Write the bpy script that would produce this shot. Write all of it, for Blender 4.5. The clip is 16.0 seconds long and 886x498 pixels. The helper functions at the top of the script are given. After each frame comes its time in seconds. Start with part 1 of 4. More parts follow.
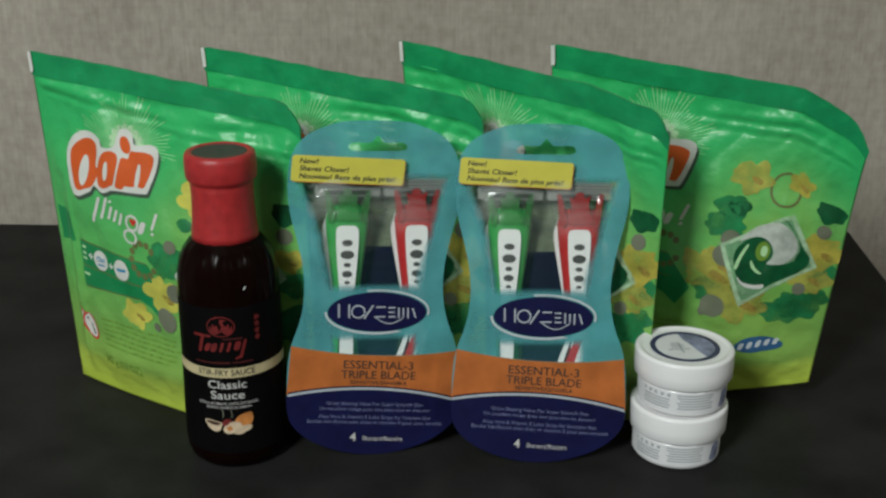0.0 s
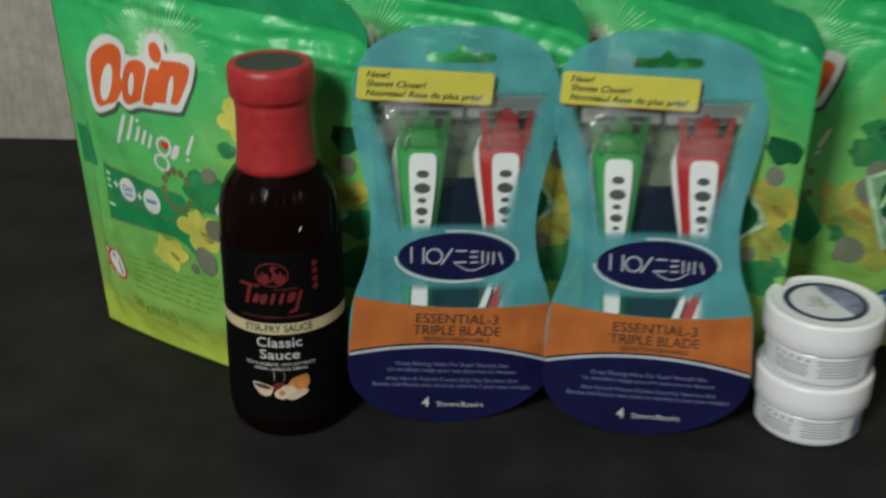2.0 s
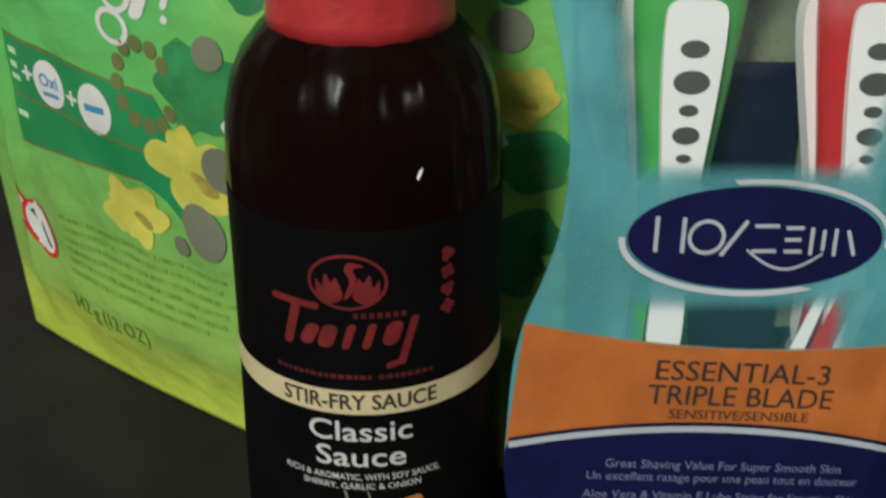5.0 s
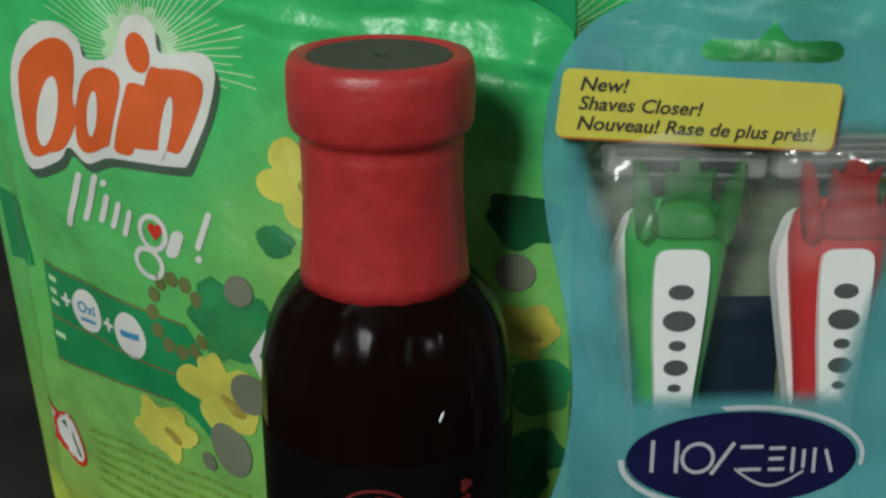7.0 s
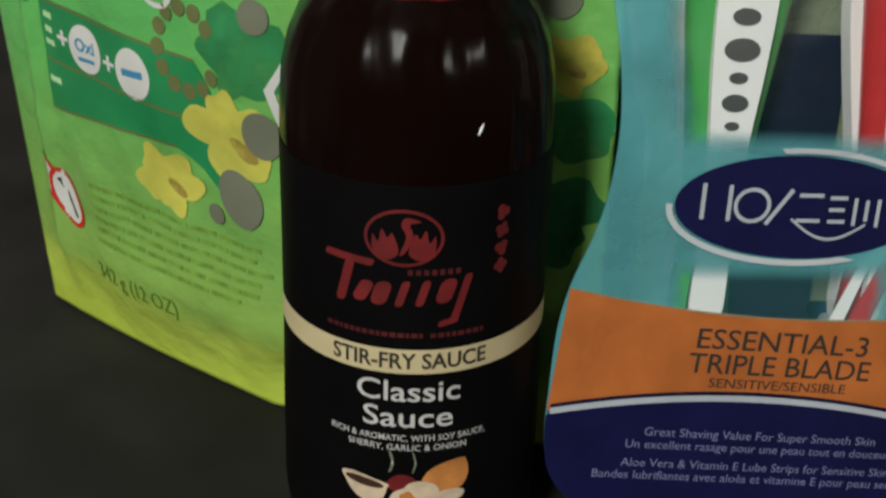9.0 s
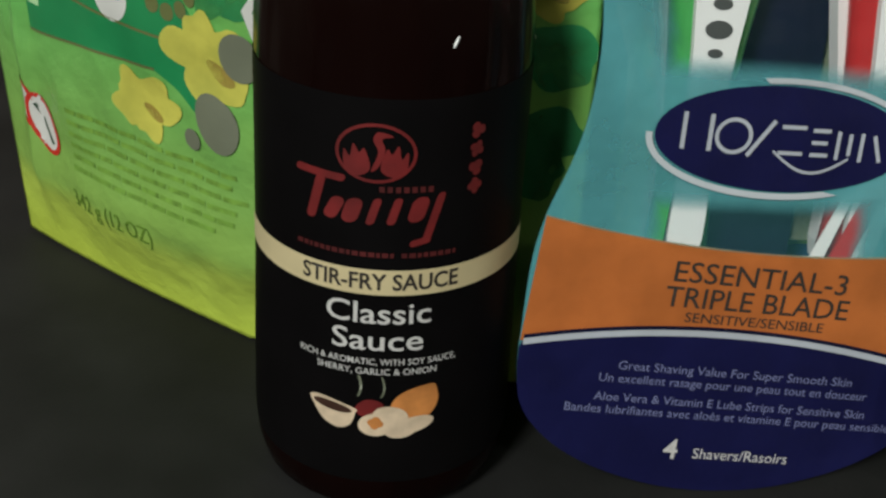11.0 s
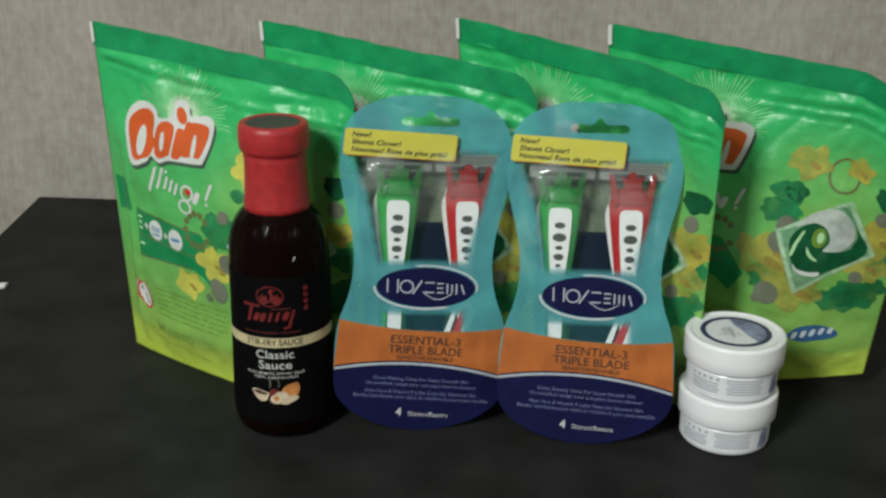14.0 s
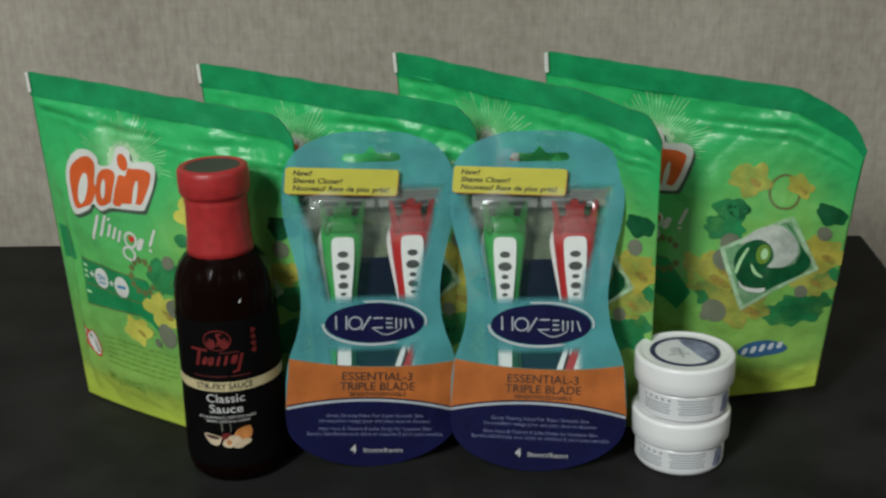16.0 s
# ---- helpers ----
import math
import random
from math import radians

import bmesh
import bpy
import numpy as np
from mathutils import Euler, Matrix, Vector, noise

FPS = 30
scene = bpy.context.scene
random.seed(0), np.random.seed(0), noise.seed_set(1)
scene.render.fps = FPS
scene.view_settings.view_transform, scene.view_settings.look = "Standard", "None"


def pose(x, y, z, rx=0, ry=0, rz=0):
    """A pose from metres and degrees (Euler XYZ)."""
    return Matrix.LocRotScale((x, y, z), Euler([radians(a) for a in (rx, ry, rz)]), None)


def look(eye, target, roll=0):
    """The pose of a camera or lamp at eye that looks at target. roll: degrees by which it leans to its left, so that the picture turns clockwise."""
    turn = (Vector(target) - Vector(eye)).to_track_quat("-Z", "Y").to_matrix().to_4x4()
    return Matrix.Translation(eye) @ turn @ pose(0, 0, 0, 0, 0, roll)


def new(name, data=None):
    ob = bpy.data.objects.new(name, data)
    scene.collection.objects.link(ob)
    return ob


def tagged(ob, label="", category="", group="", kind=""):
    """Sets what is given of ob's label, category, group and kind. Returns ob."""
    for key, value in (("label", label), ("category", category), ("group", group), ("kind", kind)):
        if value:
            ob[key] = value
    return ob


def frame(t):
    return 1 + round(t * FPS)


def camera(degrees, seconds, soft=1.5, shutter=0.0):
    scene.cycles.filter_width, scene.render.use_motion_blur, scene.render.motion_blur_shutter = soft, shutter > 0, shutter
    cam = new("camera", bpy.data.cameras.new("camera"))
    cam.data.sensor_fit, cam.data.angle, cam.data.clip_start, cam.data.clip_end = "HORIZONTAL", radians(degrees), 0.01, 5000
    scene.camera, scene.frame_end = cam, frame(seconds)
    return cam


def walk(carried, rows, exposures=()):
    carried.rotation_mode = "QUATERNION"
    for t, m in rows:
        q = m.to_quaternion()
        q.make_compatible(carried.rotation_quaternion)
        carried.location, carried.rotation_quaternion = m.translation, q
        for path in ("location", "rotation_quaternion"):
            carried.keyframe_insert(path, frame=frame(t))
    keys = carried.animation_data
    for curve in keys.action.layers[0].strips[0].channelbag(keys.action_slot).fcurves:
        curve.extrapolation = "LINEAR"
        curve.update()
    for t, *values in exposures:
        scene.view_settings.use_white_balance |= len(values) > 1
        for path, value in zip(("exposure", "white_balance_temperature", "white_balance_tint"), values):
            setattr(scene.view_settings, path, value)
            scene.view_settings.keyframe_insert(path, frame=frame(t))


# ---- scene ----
cam = camera(41.0, 16.0, soft=2.5, shutter=0.5)
PATH = [
    (0, (0.0186, -0.0087, 0.3869), (-0.0051, 0.9257, 0.0313), 0.04),
    (0.5, (0.0178, -0.0044, 0.3854), (-0.0063, 0.9286, 0.0263), 0.19),
    (1, (0.0154, -0.0007, 0.3809), (-0.0155, 0.9307, 0.0183), 0.25),
    (1.5, (0.0055, 0.0225, 0.3777), (-0.0273, 0.9486, 0.0020), 0.16),
    (2, (-0.0189, 0.1092, 0.3569), (-0.0634, 1.0111, -0.0728), 0.06),
    (2.5, (-0.0509, 0.2286, 0.3119), (-0.0998, 1.1038, -0.1694), 0.80),
    (3, (-0.0718, 0.3284, 0.2567), (-0.1216, 1.1801, -0.2650), 1.07),
    (3.2, (-0.0785, 0.3541, 0.2455), (-0.1278, 1.2018, -0.2827), 1.03),
    (5.3, (-0.0987, 0.4134, 0.2205), (-0.1674, 1.3007, -0.2355), 0.27),
    (5.5, (-0.1038, 0.4056, 0.2323), (-0.1663, 1.3066, -0.1971), 0.66),
    (6, (-0.0999, 0.3970, 0.2583), (-0.1565, 1.3109, -0.1437), 0.45),
    (6.5, (-0.0991, 0.3951, 0.2602), (-0.1553, 1.3176, -0.1217), 0.09),
    (7, (-0.0998, 0.3965, 0.2538), (-0.1525, 1.3208, -0.1241), -0.08),
    (7.5, (-0.1039, 0.3989, 0.2444), (-0.1509, 1.3125, -0.1595), 0.25),
    (8, (-0.1076, 0.4000, 0.2329), (-0.1520, 1.3012, -0.1983), 0.63),
    (8.5, (-0.1083, 0.4032, 0.2211), (-0.1557, 1.2920, -0.2348), 0.78),
    (9, (-0.1089, 0.4058, 0.2103), (-0.1535, 1.2862, -0.2619), 1.94),
    (9.2, (-0.1091, 0.4061, 0.2072), (-0.1526, 1.2844, -0.2690), 2.37),
    (11.3, (-0.1002, 0.4036, 0.1979), (-0.1393, 1.2739, -0.2931), 3.54),
    (11.5, (-0.0953, 0.3960, 0.2042), (-0.1371, 1.2659, -0.2873), 3.11),
    (12, (-0.0710, 0.2847, 0.2724), (-0.1252, 1.1609, -0.2064), 2.46),
    (12.5, (-0.0153, 0.1455, 0.3222), (-0.0865, 1.0455, -0.1079), 1.30),
    (13, (-0.0055, 0.0389, 0.3601), (-0.0745, 0.9658, -0.0091), 2.02),
    (13.5, (0.0154, 0.0052, 0.3680), (-0.0691, 0.9296, -0.0038), 1.94),
    (14, (0.0264, -0.0115, 0.3753), (-0.0497, 0.9188, 0.0165), 0.47),
    (14.5, (0.0260, -0.0206, 0.3782), (-0.0383, 0.9158, 0.0334), -0.48),
    (15, (0.0335, -0.0154, 0.3758), (-0.0280, 0.9229, 0.0353), -1.50),
    (15.5, (0.0347, -0.0108, 0.3796), (-0.0219, 0.9274, 0.0383), -2.00),
    (16, (0.0403, -0.0084, 0.3810), (-0.0098, 0.9304, 0.0402), -1.76),
]
walk(cam, [(t, look(eye, target, roll)) for t, eye, target, roll in PATH],
     [(0, -0.13, 6500, 10.0), (1.6, -0.13, 6500, 10.0), (2.5, -0.2, 6710, 13.0), (3.2, -0.08, 6850, 15.0), (5.4, 0.18, 6780, 14.0), (6, 0.03, 6605, 11.5), (7, -0.18, 6535, 10.5), (8, -0.1, 6850, 15.0), (9.2, 0.04, 6850, 15.0), (11.4, 0.08, 6710, 13.0), (12, 0.25, 6780, 14.0), (12.5, 0.4, 6640, 12.0), (13, 0.34, 6500, 10.0), (13.6, 0.17, 6500, 10.0), (14.5, 0.02, 6500, 10.0), (16, -0.12, 6500, 10.0)])

# ---- light ----
world = bpy.data.worlds.new("room_dusk")
scene.world = world
world.use_nodes = True
world.node_tree.nodes["Background"].inputs["Color"].default_value = (0.9, 0.95, 1.0, 1)
world.node_tree.nodes["Background"].inputs["Strength"].default_value = 0.02


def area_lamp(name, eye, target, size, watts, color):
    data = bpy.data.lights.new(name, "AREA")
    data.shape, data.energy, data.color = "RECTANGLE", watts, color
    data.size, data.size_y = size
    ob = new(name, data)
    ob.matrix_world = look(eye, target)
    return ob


area_lamp("key_lamp", (-0.75, -0.85, 1.2), (0.0, 0.68, 0.1), (0.32, 0.62), 34.0, (0.93, 1.0, 0.97))
# small unseen lamp, added at the right for glints on glass and lids
area_lamp("added_glint_lamp", (1.05, -0.45, 0.85), (0.0, 0.68, 0.1), (0.05, 0.08), 3.2, (0.94, 1.0, 0.95))


# ---- materials ----
def material(name, color, rough=0.5, metal=0.0, spec=0.5, vary=0.0, scale=60.0, bump=0.0, bump_scale=200.0, coat=0.0):
    m = bpy.data.materials.new(name)
    m.use_nodes = True
    nt = m.node_tree
    b = nt.nodes["Principled BSDF"]
    b.inputs["Base Color"].default_value = (*color, 1)
    b.inputs["Roughness"].default_value = rough
    b.inputs["Metallic"].default_value = metal
    b.inputs["Specular IOR Level"].default_value = spec
    b.inputs["Coat Weight"].default_value = coat
    co = nt.nodes.new("ShaderNodeTexCoord")
    if vary:
        n = nt.nodes.new("ShaderNodeTexNoise")
        n.inputs["Scale"].default_value = scale
        n.inputs["Detail"].default_value = 6
        nt.links.new(co.outputs["Object"], n.inputs["Vector"])
        ramp = nt.nodes.new("ShaderNodeValToRGB")
        ramp.color_ramp.elements[0].position, ramp.color_ramp.elements[1].position = 0.3, 0.7
        ramp.color_ramp.elements[0].color = (*[c * (1 - vary) for c in color], 1)
        ramp.color_ramp.elements[1].color = (*[min(1, c * (1 + vary)) for c in color], 1)
        nt.links.new(n.outputs["Fac"], ramp.inputs["Fac"])
        nt.links.new(ramp.outputs["Color"], b.inputs["Base Color"])
    if bump:
        n = nt.nodes.new("ShaderNodeTexNoise")
        n.inputs["Scale"].default_value = bump_scale
        n.inputs["Detail"].default_value = 4
        nt.links.new(co.outputs["Object"], n.inputs["Vector"])
        bp = nt.nodes.new("ShaderNodeBump")
        bp.inputs["Strength"].default_value = bump
        bp.inputs["Distance"].default_value = 0.002
        nt.links.new(n.outputs["Fac"], bp.inputs["Height"])
        nt.links.new(bp.outputs["Normal"], b.inputs["Normal"])
    return m


def see_through(name, color, clear, rough=0.1, gloss=0.5, spread=0.06):
    """Plastic film: part printed colour, part clear, with a gloss on top."""
    m = material(name, color, rough, vary=spread, scale=32, spec=gloss, bump=0.4, bump_scale=85)
    nt = m.node_tree
    mix = nt.nodes.new("ShaderNodeMixShader")
    clearer = nt.nodes.new("ShaderNodeBsdfTransparent")
    mix.inputs["Fac"].default_value = clear
    nt.links.new(nt.nodes["Principled BSDF"].outputs[0], mix.inputs[1])
    nt.links.new(clearer.outputs[0], mix.inputs[2])
    nt.links.new(mix.outputs[0], nt.nodes["Material Output"].inputs["Surface"])
    return m


def patchy_ink(name, color, lo, hi, scale, vary=0.2):
    """Ink printed in soft dots: it lets the film below show through in patches."""
    m = see_through(name, color, lo, 0.35, spread=vary)
    nt = m.node_tree
    co, n, span = nt.nodes.new("ShaderNodeTexCoord"), nt.nodes.new("ShaderNodeTexNoise"), nt.nodes.new("ShaderNodeMapRange")
    n.inputs["Scale"].default_value, n.inputs["Detail"].default_value = scale, 4
    for key, v in (("From Min", 0.38), ("From Max", 0.66), ("To Min", lo), ("To Max", hi)):
        span.inputs[key].default_value = v
    nt.links.new(co.outputs["Object"], n.inputs["Vector"])
    nt.links.new(n.outputs["Fac"], span.inputs["Value"])
    nt.links.new(span.outputs[0], [x for x in nt.nodes if x.type == "MIX_SHADER"][0].inputs["Fac"])
    return m


def faded_film(name, color, base):
    """Printed film whose ink thins out softly to clear over the tall window and, in part, over the low one."""
    m = see_through(name, color, base, 0.22, spread=0.26)
    nt = m.node_tree
    co, sep = nt.nodes.new("ShaderNodeTexCoord"), nt.nodes.new("ShaderNodeSeparateXYZ")
    nt.links.new(co.outputs["Object"], sep.inputs[0])

    def calc(op, a, b=0.0):
        n = nt.nodes.new("ShaderNodeMath")
        n.operation = op
        for k, v in ((0, a), (1, b)):
            if isinstance(v, (int, float)):
                n.inputs[k].default_value = v
            else:
                nt.links.new(v, n.inputs[k])
        return n.outputs[0]

    def soft(value, lo, hi, top):
        n = nt.nodes.new("ShaderNodeMapRange")
        n.interpolation_type = "SMOOTHSTEP"
        for key, v in (("From Min", lo), ("From Max", hi), ("To Min", top), ("To Max", 0.0)):
            n.inputs[key].default_value = v
        nt.links.new(value, n.inputs["Value"])
        return n.outputs[0]

    wob = nt.nodes.new("ShaderNodeTexNoise")
    wob.inputs["Scale"].default_value = 70
    nt.links.new(co.outputs["Object"], wob.inputs["Vector"])
    waver = calc("MULTIPLY", calc("SUBTRACT", wob.outputs["Fac"], 0.5), 0.007)
    x, z = calc("ADD", calc("ABSOLUTE", sep.outputs["X"]), waver), sep.outputs["Z"]
    side = calc("SUBTRACT", x, calc("ADD", calc("MULTIPLY", z, 0.27), -0.0005))
    tall = calc("MAXIMUM", side, calc("MAXIMUM", calc("SUBTRACT", 0.1028, z), calc("SUBTRACT", z, 0.1745)))
    low_side = calc("SUBTRACT", x, 0.0265)
    low = calc("MAXIMUM", low_side, calc("MAXIMUM", calc("SUBTRACT", 0.058, z), calc("SUBTRACT", z, 0.0765)))
    open_up = calc("MAXIMUM", soft(tall, -0.0055, 0.0010, 0.985 - base), soft(low, -0.005, 0.0010, 0.93 - base))
    mix = [n for n in nt.nodes if n.type == "MIX_SHADER"][0]
    nt.links.new(calc("ADD", open_up, base), mix.inputs["Fac"])
    return m


def clear_plastic(name):
    m = bpy.data.materials.new(name)
    m.use_nodes = True
    nt = m.node_tree
    nt.nodes.remove(nt.nodes["Principled BSDF"])
    clear, gloss, mix = nt.nodes.new("ShaderNodeBsdfTransparent"), nt.nodes.new("ShaderNodeBsdfGlossy"), nt.nodes.new("ShaderNodeMixShader")
    clear.inputs["Color"].default_value = (0.98, 0.985, 0.98, 1)
    gloss.inputs["Roughness"].default_value = 0.12
    fres = nt.nodes.new("ShaderNodeFresnel")
    fres.inputs["IOR"].default_value = 1.45
    noise_tex, bp = nt.nodes.new("ShaderNodeTexNoise"), nt.nodes.new("ShaderNodeBump")
    noise_tex.inputs["Scale"].default_value = 90
    bp.inputs["Strength"].default_value, bp.inputs["Distance"].default_value = 0.7, 0.002
    co = nt.nodes.new("ShaderNodeTexCoord")
    nt.links.new(co.outputs["Object"], noise_tex.inputs["Vector"])
    nt.links.new(noise_tex.outputs["Fac"], bp.inputs["Height"])
    nt.links.new(bp.outputs["Normal"], gloss.inputs["Normal"])
    nt.links.new(fres.outputs[0], mix.inputs["Fac"])
    nt.links.new(clear.outputs[0], mix.inputs[1])
    nt.links.new(gloss.outputs[0], mix.inputs[2])
    # milky haze, thicker towards the top, where it paints the blister's reflected light
    sheen_haze, sheen_veil = nt.nodes.new("ShaderNodeBsdfDiffuse"), nt.nodes.new("ShaderNodeMixShader")
    sheen_haze.inputs["Color"].default_value = (0.62, 0.64, 0.62, 1)
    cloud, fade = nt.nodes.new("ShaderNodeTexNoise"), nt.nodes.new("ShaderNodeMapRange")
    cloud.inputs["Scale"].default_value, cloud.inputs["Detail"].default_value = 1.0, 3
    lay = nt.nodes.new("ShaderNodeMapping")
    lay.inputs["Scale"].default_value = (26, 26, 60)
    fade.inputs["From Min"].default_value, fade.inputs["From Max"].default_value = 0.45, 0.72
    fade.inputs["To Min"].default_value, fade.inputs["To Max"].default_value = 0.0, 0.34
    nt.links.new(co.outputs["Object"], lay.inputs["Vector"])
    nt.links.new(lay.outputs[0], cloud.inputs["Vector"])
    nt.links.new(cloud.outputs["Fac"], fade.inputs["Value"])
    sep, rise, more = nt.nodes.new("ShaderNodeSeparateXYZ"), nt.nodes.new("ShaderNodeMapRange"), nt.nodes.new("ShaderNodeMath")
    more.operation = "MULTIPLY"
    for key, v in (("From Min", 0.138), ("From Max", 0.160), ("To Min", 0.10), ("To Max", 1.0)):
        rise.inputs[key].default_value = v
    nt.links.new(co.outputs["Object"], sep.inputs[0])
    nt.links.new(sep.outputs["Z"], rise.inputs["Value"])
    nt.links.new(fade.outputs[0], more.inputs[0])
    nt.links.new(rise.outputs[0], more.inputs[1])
    nt.links.new(more.outputs[0], sheen_veil.inputs["Fac"])
    nt.links.new(mix.outputs[0], sheen_veil.inputs[1])
    nt.links.new(sheen_haze.outputs[0], sheen_veil.inputs[2])
    nt.links.new(sheen_veil.outputs[0], nt.nodes["Material Output"].inputs["Surface"])
    return m


def wall_material():
    m = material("woven_wallpaper", (0.40, 0.37, 0.32), 0.9, spec=0.1)
    nt = m.node_tree
    b = nt.nodes["Principled BSDF"]
    co = nt.nodes.new("ShaderNodeTexCoord")
    layers = []
    for sx, sz, detail in ((420, 22, 3), (30, 300, 2), (7, 5, 4), (150, 90, 2)):
        mp, n = nt.nodes.new("ShaderNodeMapping"), nt.nodes.new("ShaderNodeTexNoise")
        mp.inputs["Scale"].default_value = (sx, sx, sz)
        n.inputs["Scale"].default_value, n.inputs["Detail"].default_value = 1, detail
        nt.links.new(co.outputs["Object"], mp.inputs["Vector"])
        nt.links.new(mp.outputs[0], n.inputs["Vector"])
        layers.append(n)
    last = None
    for n, w in zip(layers, (0.22, 0.12, 0.33, 0.33)):
        mul = nt.nodes.new("ShaderNodeMath")
        mul.operation = "MULTIPLY_ADD"
        mul.inputs[1].default_value = w
        mul.inputs[2].default_value = 0.0
        nt.links.new(n.outputs["Fac"], mul.inputs[0])
        if last:
            nt.links.new(last.outputs[0], mul.inputs[2])
        last = mul
    ramp = nt.nodes.new("ShaderNodeValToRGB")
    e = ramp.color_ramp.elements
    e[0].position, e[1].position = 0.36, 0.64
    e[0].color, e[1].color = (0.30, 0.262, 0.222, 1), (0.45, 0.402, 0.352, 1)
    nt.links.new(last.outputs[0], ramp.inputs["Fac"])
    nt.links.new(ramp.outputs["Color"], b.inputs["Base Color"])
    bp = nt.nodes.new("ShaderNodeBump")
    bp.inputs["Strength"].default_value, bp.inputs["Distance"].default_value = 0.5, 0.001
    nt.links.new(last.outputs[0], bp.inputs["Height"])
    nt.links.new(bp.outputs["Normal"], b.inputs["Normal"])
    return m


def crinkle(m, scale, strength, size):
    """Ridged creases over the bump that a material has."""
    nt = m.node_tree
    b, co = nt.nodes["Principled BSDF"], nt.nodes.new("ShaderNodeTexCoord")
    n, bp = nt.nodes.new("ShaderNodeTexNoise"), nt.nodes.new("ShaderNodeBump")
    n.noise_type = "RIDGED_MULTIFRACTAL"
    n.inputs["Scale"].default_value, n.inputs["Detail"].default_value = scale, 2
    n.inputs["Distortion"].default_value = 0.6
    bp.inputs["Strength"].default_value, bp.inputs["Distance"].default_value = strength, size
    nt.links.new(co.outputs["Object"], n.inputs["Vector"])
    nt.links.new(n.outputs["Fac"], bp.inputs["Height"])
    if b.inputs["Normal"].links:
        nt.links.new(b.inputs["Normal"].links[0].from_socket, bp.inputs["Normal"])
    nt.links.new(bp.outputs["Normal"], b.inputs["Normal"])
    return m


def pouch_material():
    """Printed foil: green at the top, lime below, by the height up the print."""
    m = crinkle(material("printed_pouch_film", (0.05, 0.4, 0.1), 0.35, spec=0.5, bump=0.4, bump_scale=150), 46, 0.6, 0.0020)
    nt = m.node_tree
    b = nt.nodes["Principled BSDF"]
    uv, sep, add = nt.nodes.new("ShaderNodeUVMap"), nt.nodes.new("ShaderNodeSeparateXYZ"), nt.nodes.new("ShaderNodeMath")
    n = nt.nodes.new("ShaderNodeTexNoise")
    n.inputs["Scale"].default_value, n.inputs["Detail"].default_value = 4.0, 3
    ramp = nt.nodes.new("ShaderNodeValToRGB")
    add.operation = "MULTIPLY_ADD"
    add.inputs[1].default_value = 0.10
    sub = nt.nodes.new("ShaderNodeMath")
    sub.operation, sub.inputs[1].default_value = "SUBTRACT", 0.05
    nt.links.new(uv.outputs[0], sep.inputs[0])
    nt.links.new(uv.outputs[0], n.inputs["Vector"])
    nt.links.new(n.outputs["Fac"], add.inputs[0])
    nt.links.new(sep.outputs["Y"], add.inputs[2])
    nt.links.new(add.outputs[0], sub.inputs[0])
    nt.links.new(sub.outputs[0], ramp.inputs["Fac"])
    e = ramp.color_ramp.elements
    e[0].position, e[0].color = 0.0, (0.46, 0.58, 0.07, 1)
    e[1].position, e[1].color = 1.0, (0.018, 0.42, 0.12, 1)
    for p, c in ((0.085, (0.44, 0.58, 0.09)), (0.12, (0.25, 0.43, 0.085)), (0.22, (0.20, 0.41, 0.09)), (0.40, (0.11, 0.43, 0.10)), (0.62, (0.075, 0.43, 0.12)), (0.80, (0.033, 0.43, 0.125))):
        x = e.new(p)
        x.color = (*c, 1)
    # a yellower patch of print round the capsule
    dist = nt.nodes.new("ShaderNodeVectorMath")
    dist.operation, dist.inputs[1].default_value = "DISTANCE", (0.78, 0.50, 0)
    patch, mixer = nt.nodes.new("ShaderNodeMapRange"), nt.nodes.new("ShaderNodeMix")
    mixer.data_type = "RGBA"
    patch.inputs["From Min"].default_value, patch.inputs["From Max"].default_value = 0.38, 0.05
    patch.inputs["To Max"].default_value = 0.75
    blotch = nt.nodes.new("ShaderNodeTexNoise")
    blotch.inputs["Scale"].default_value, blotch.inputs["Detail"].default_value = 9.0, 3
    cut = nt.nodes.new("ShaderNodeMath")
    cut.operation = "MULTIPLY"
    nt.links.new(uv.outputs[0], dist.inputs[0])
    nt.links.new(uv.outputs[0], blotch.inputs["Vector"])
    nt.links.new(dist.outputs["Value"], patch.inputs["Value"])
    nt.links.new(patch.outputs[0], cut.inputs[0])
    nt.links.new(blotch.outputs["Fac"], cut.inputs[1])
    nt.links.new(cut.outputs[0], mixer.inputs["Factor"])
    nt.links.new(ramp.outputs["Color"], mixer.inputs["A"])
    mixer.inputs["B"].default_value = (0.42, 0.46, 0.05, 1)
    nt.links.new(mixer.outputs["Result"], b.inputs["Base Color"])
    return m


def bottle_glass():
    """Dark glass with soft upright ripples that break up what it mirrors."""
    m = material("dark_sauce_glass", (0.0050, 0.0016, 0.0013), 0.2, spec=0.07)
    nt = m.node_tree
    co, mp = nt.nodes.new("ShaderNodeTexCoord"), nt.nodes.new("ShaderNodeMapping")
    n, bp = nt.nodes.new("ShaderNodeTexNoise"), nt.nodes.new("ShaderNodeBump")
    mp.inputs["Scale"].default_value = (62, 62, 17)
    n.inputs["Scale"].default_value, n.inputs["Detail"].default_value = 1.0, 2
    bp.inputs["Strength"].default_value, bp.inputs["Distance"].default_value = 0.6, 0.006
    nt.links.new(co.outputs["Object"], mp.inputs["Vector"])
    nt.links.new(mp.outputs[0], n.inputs["Vector"])
    nt.links.new(n.outputs["Fac"], bp.inputs["Height"])
    nt.links.new(bp.outputs["Normal"], nt.nodes["Principled BSDF"].inputs["Normal"])
    return m


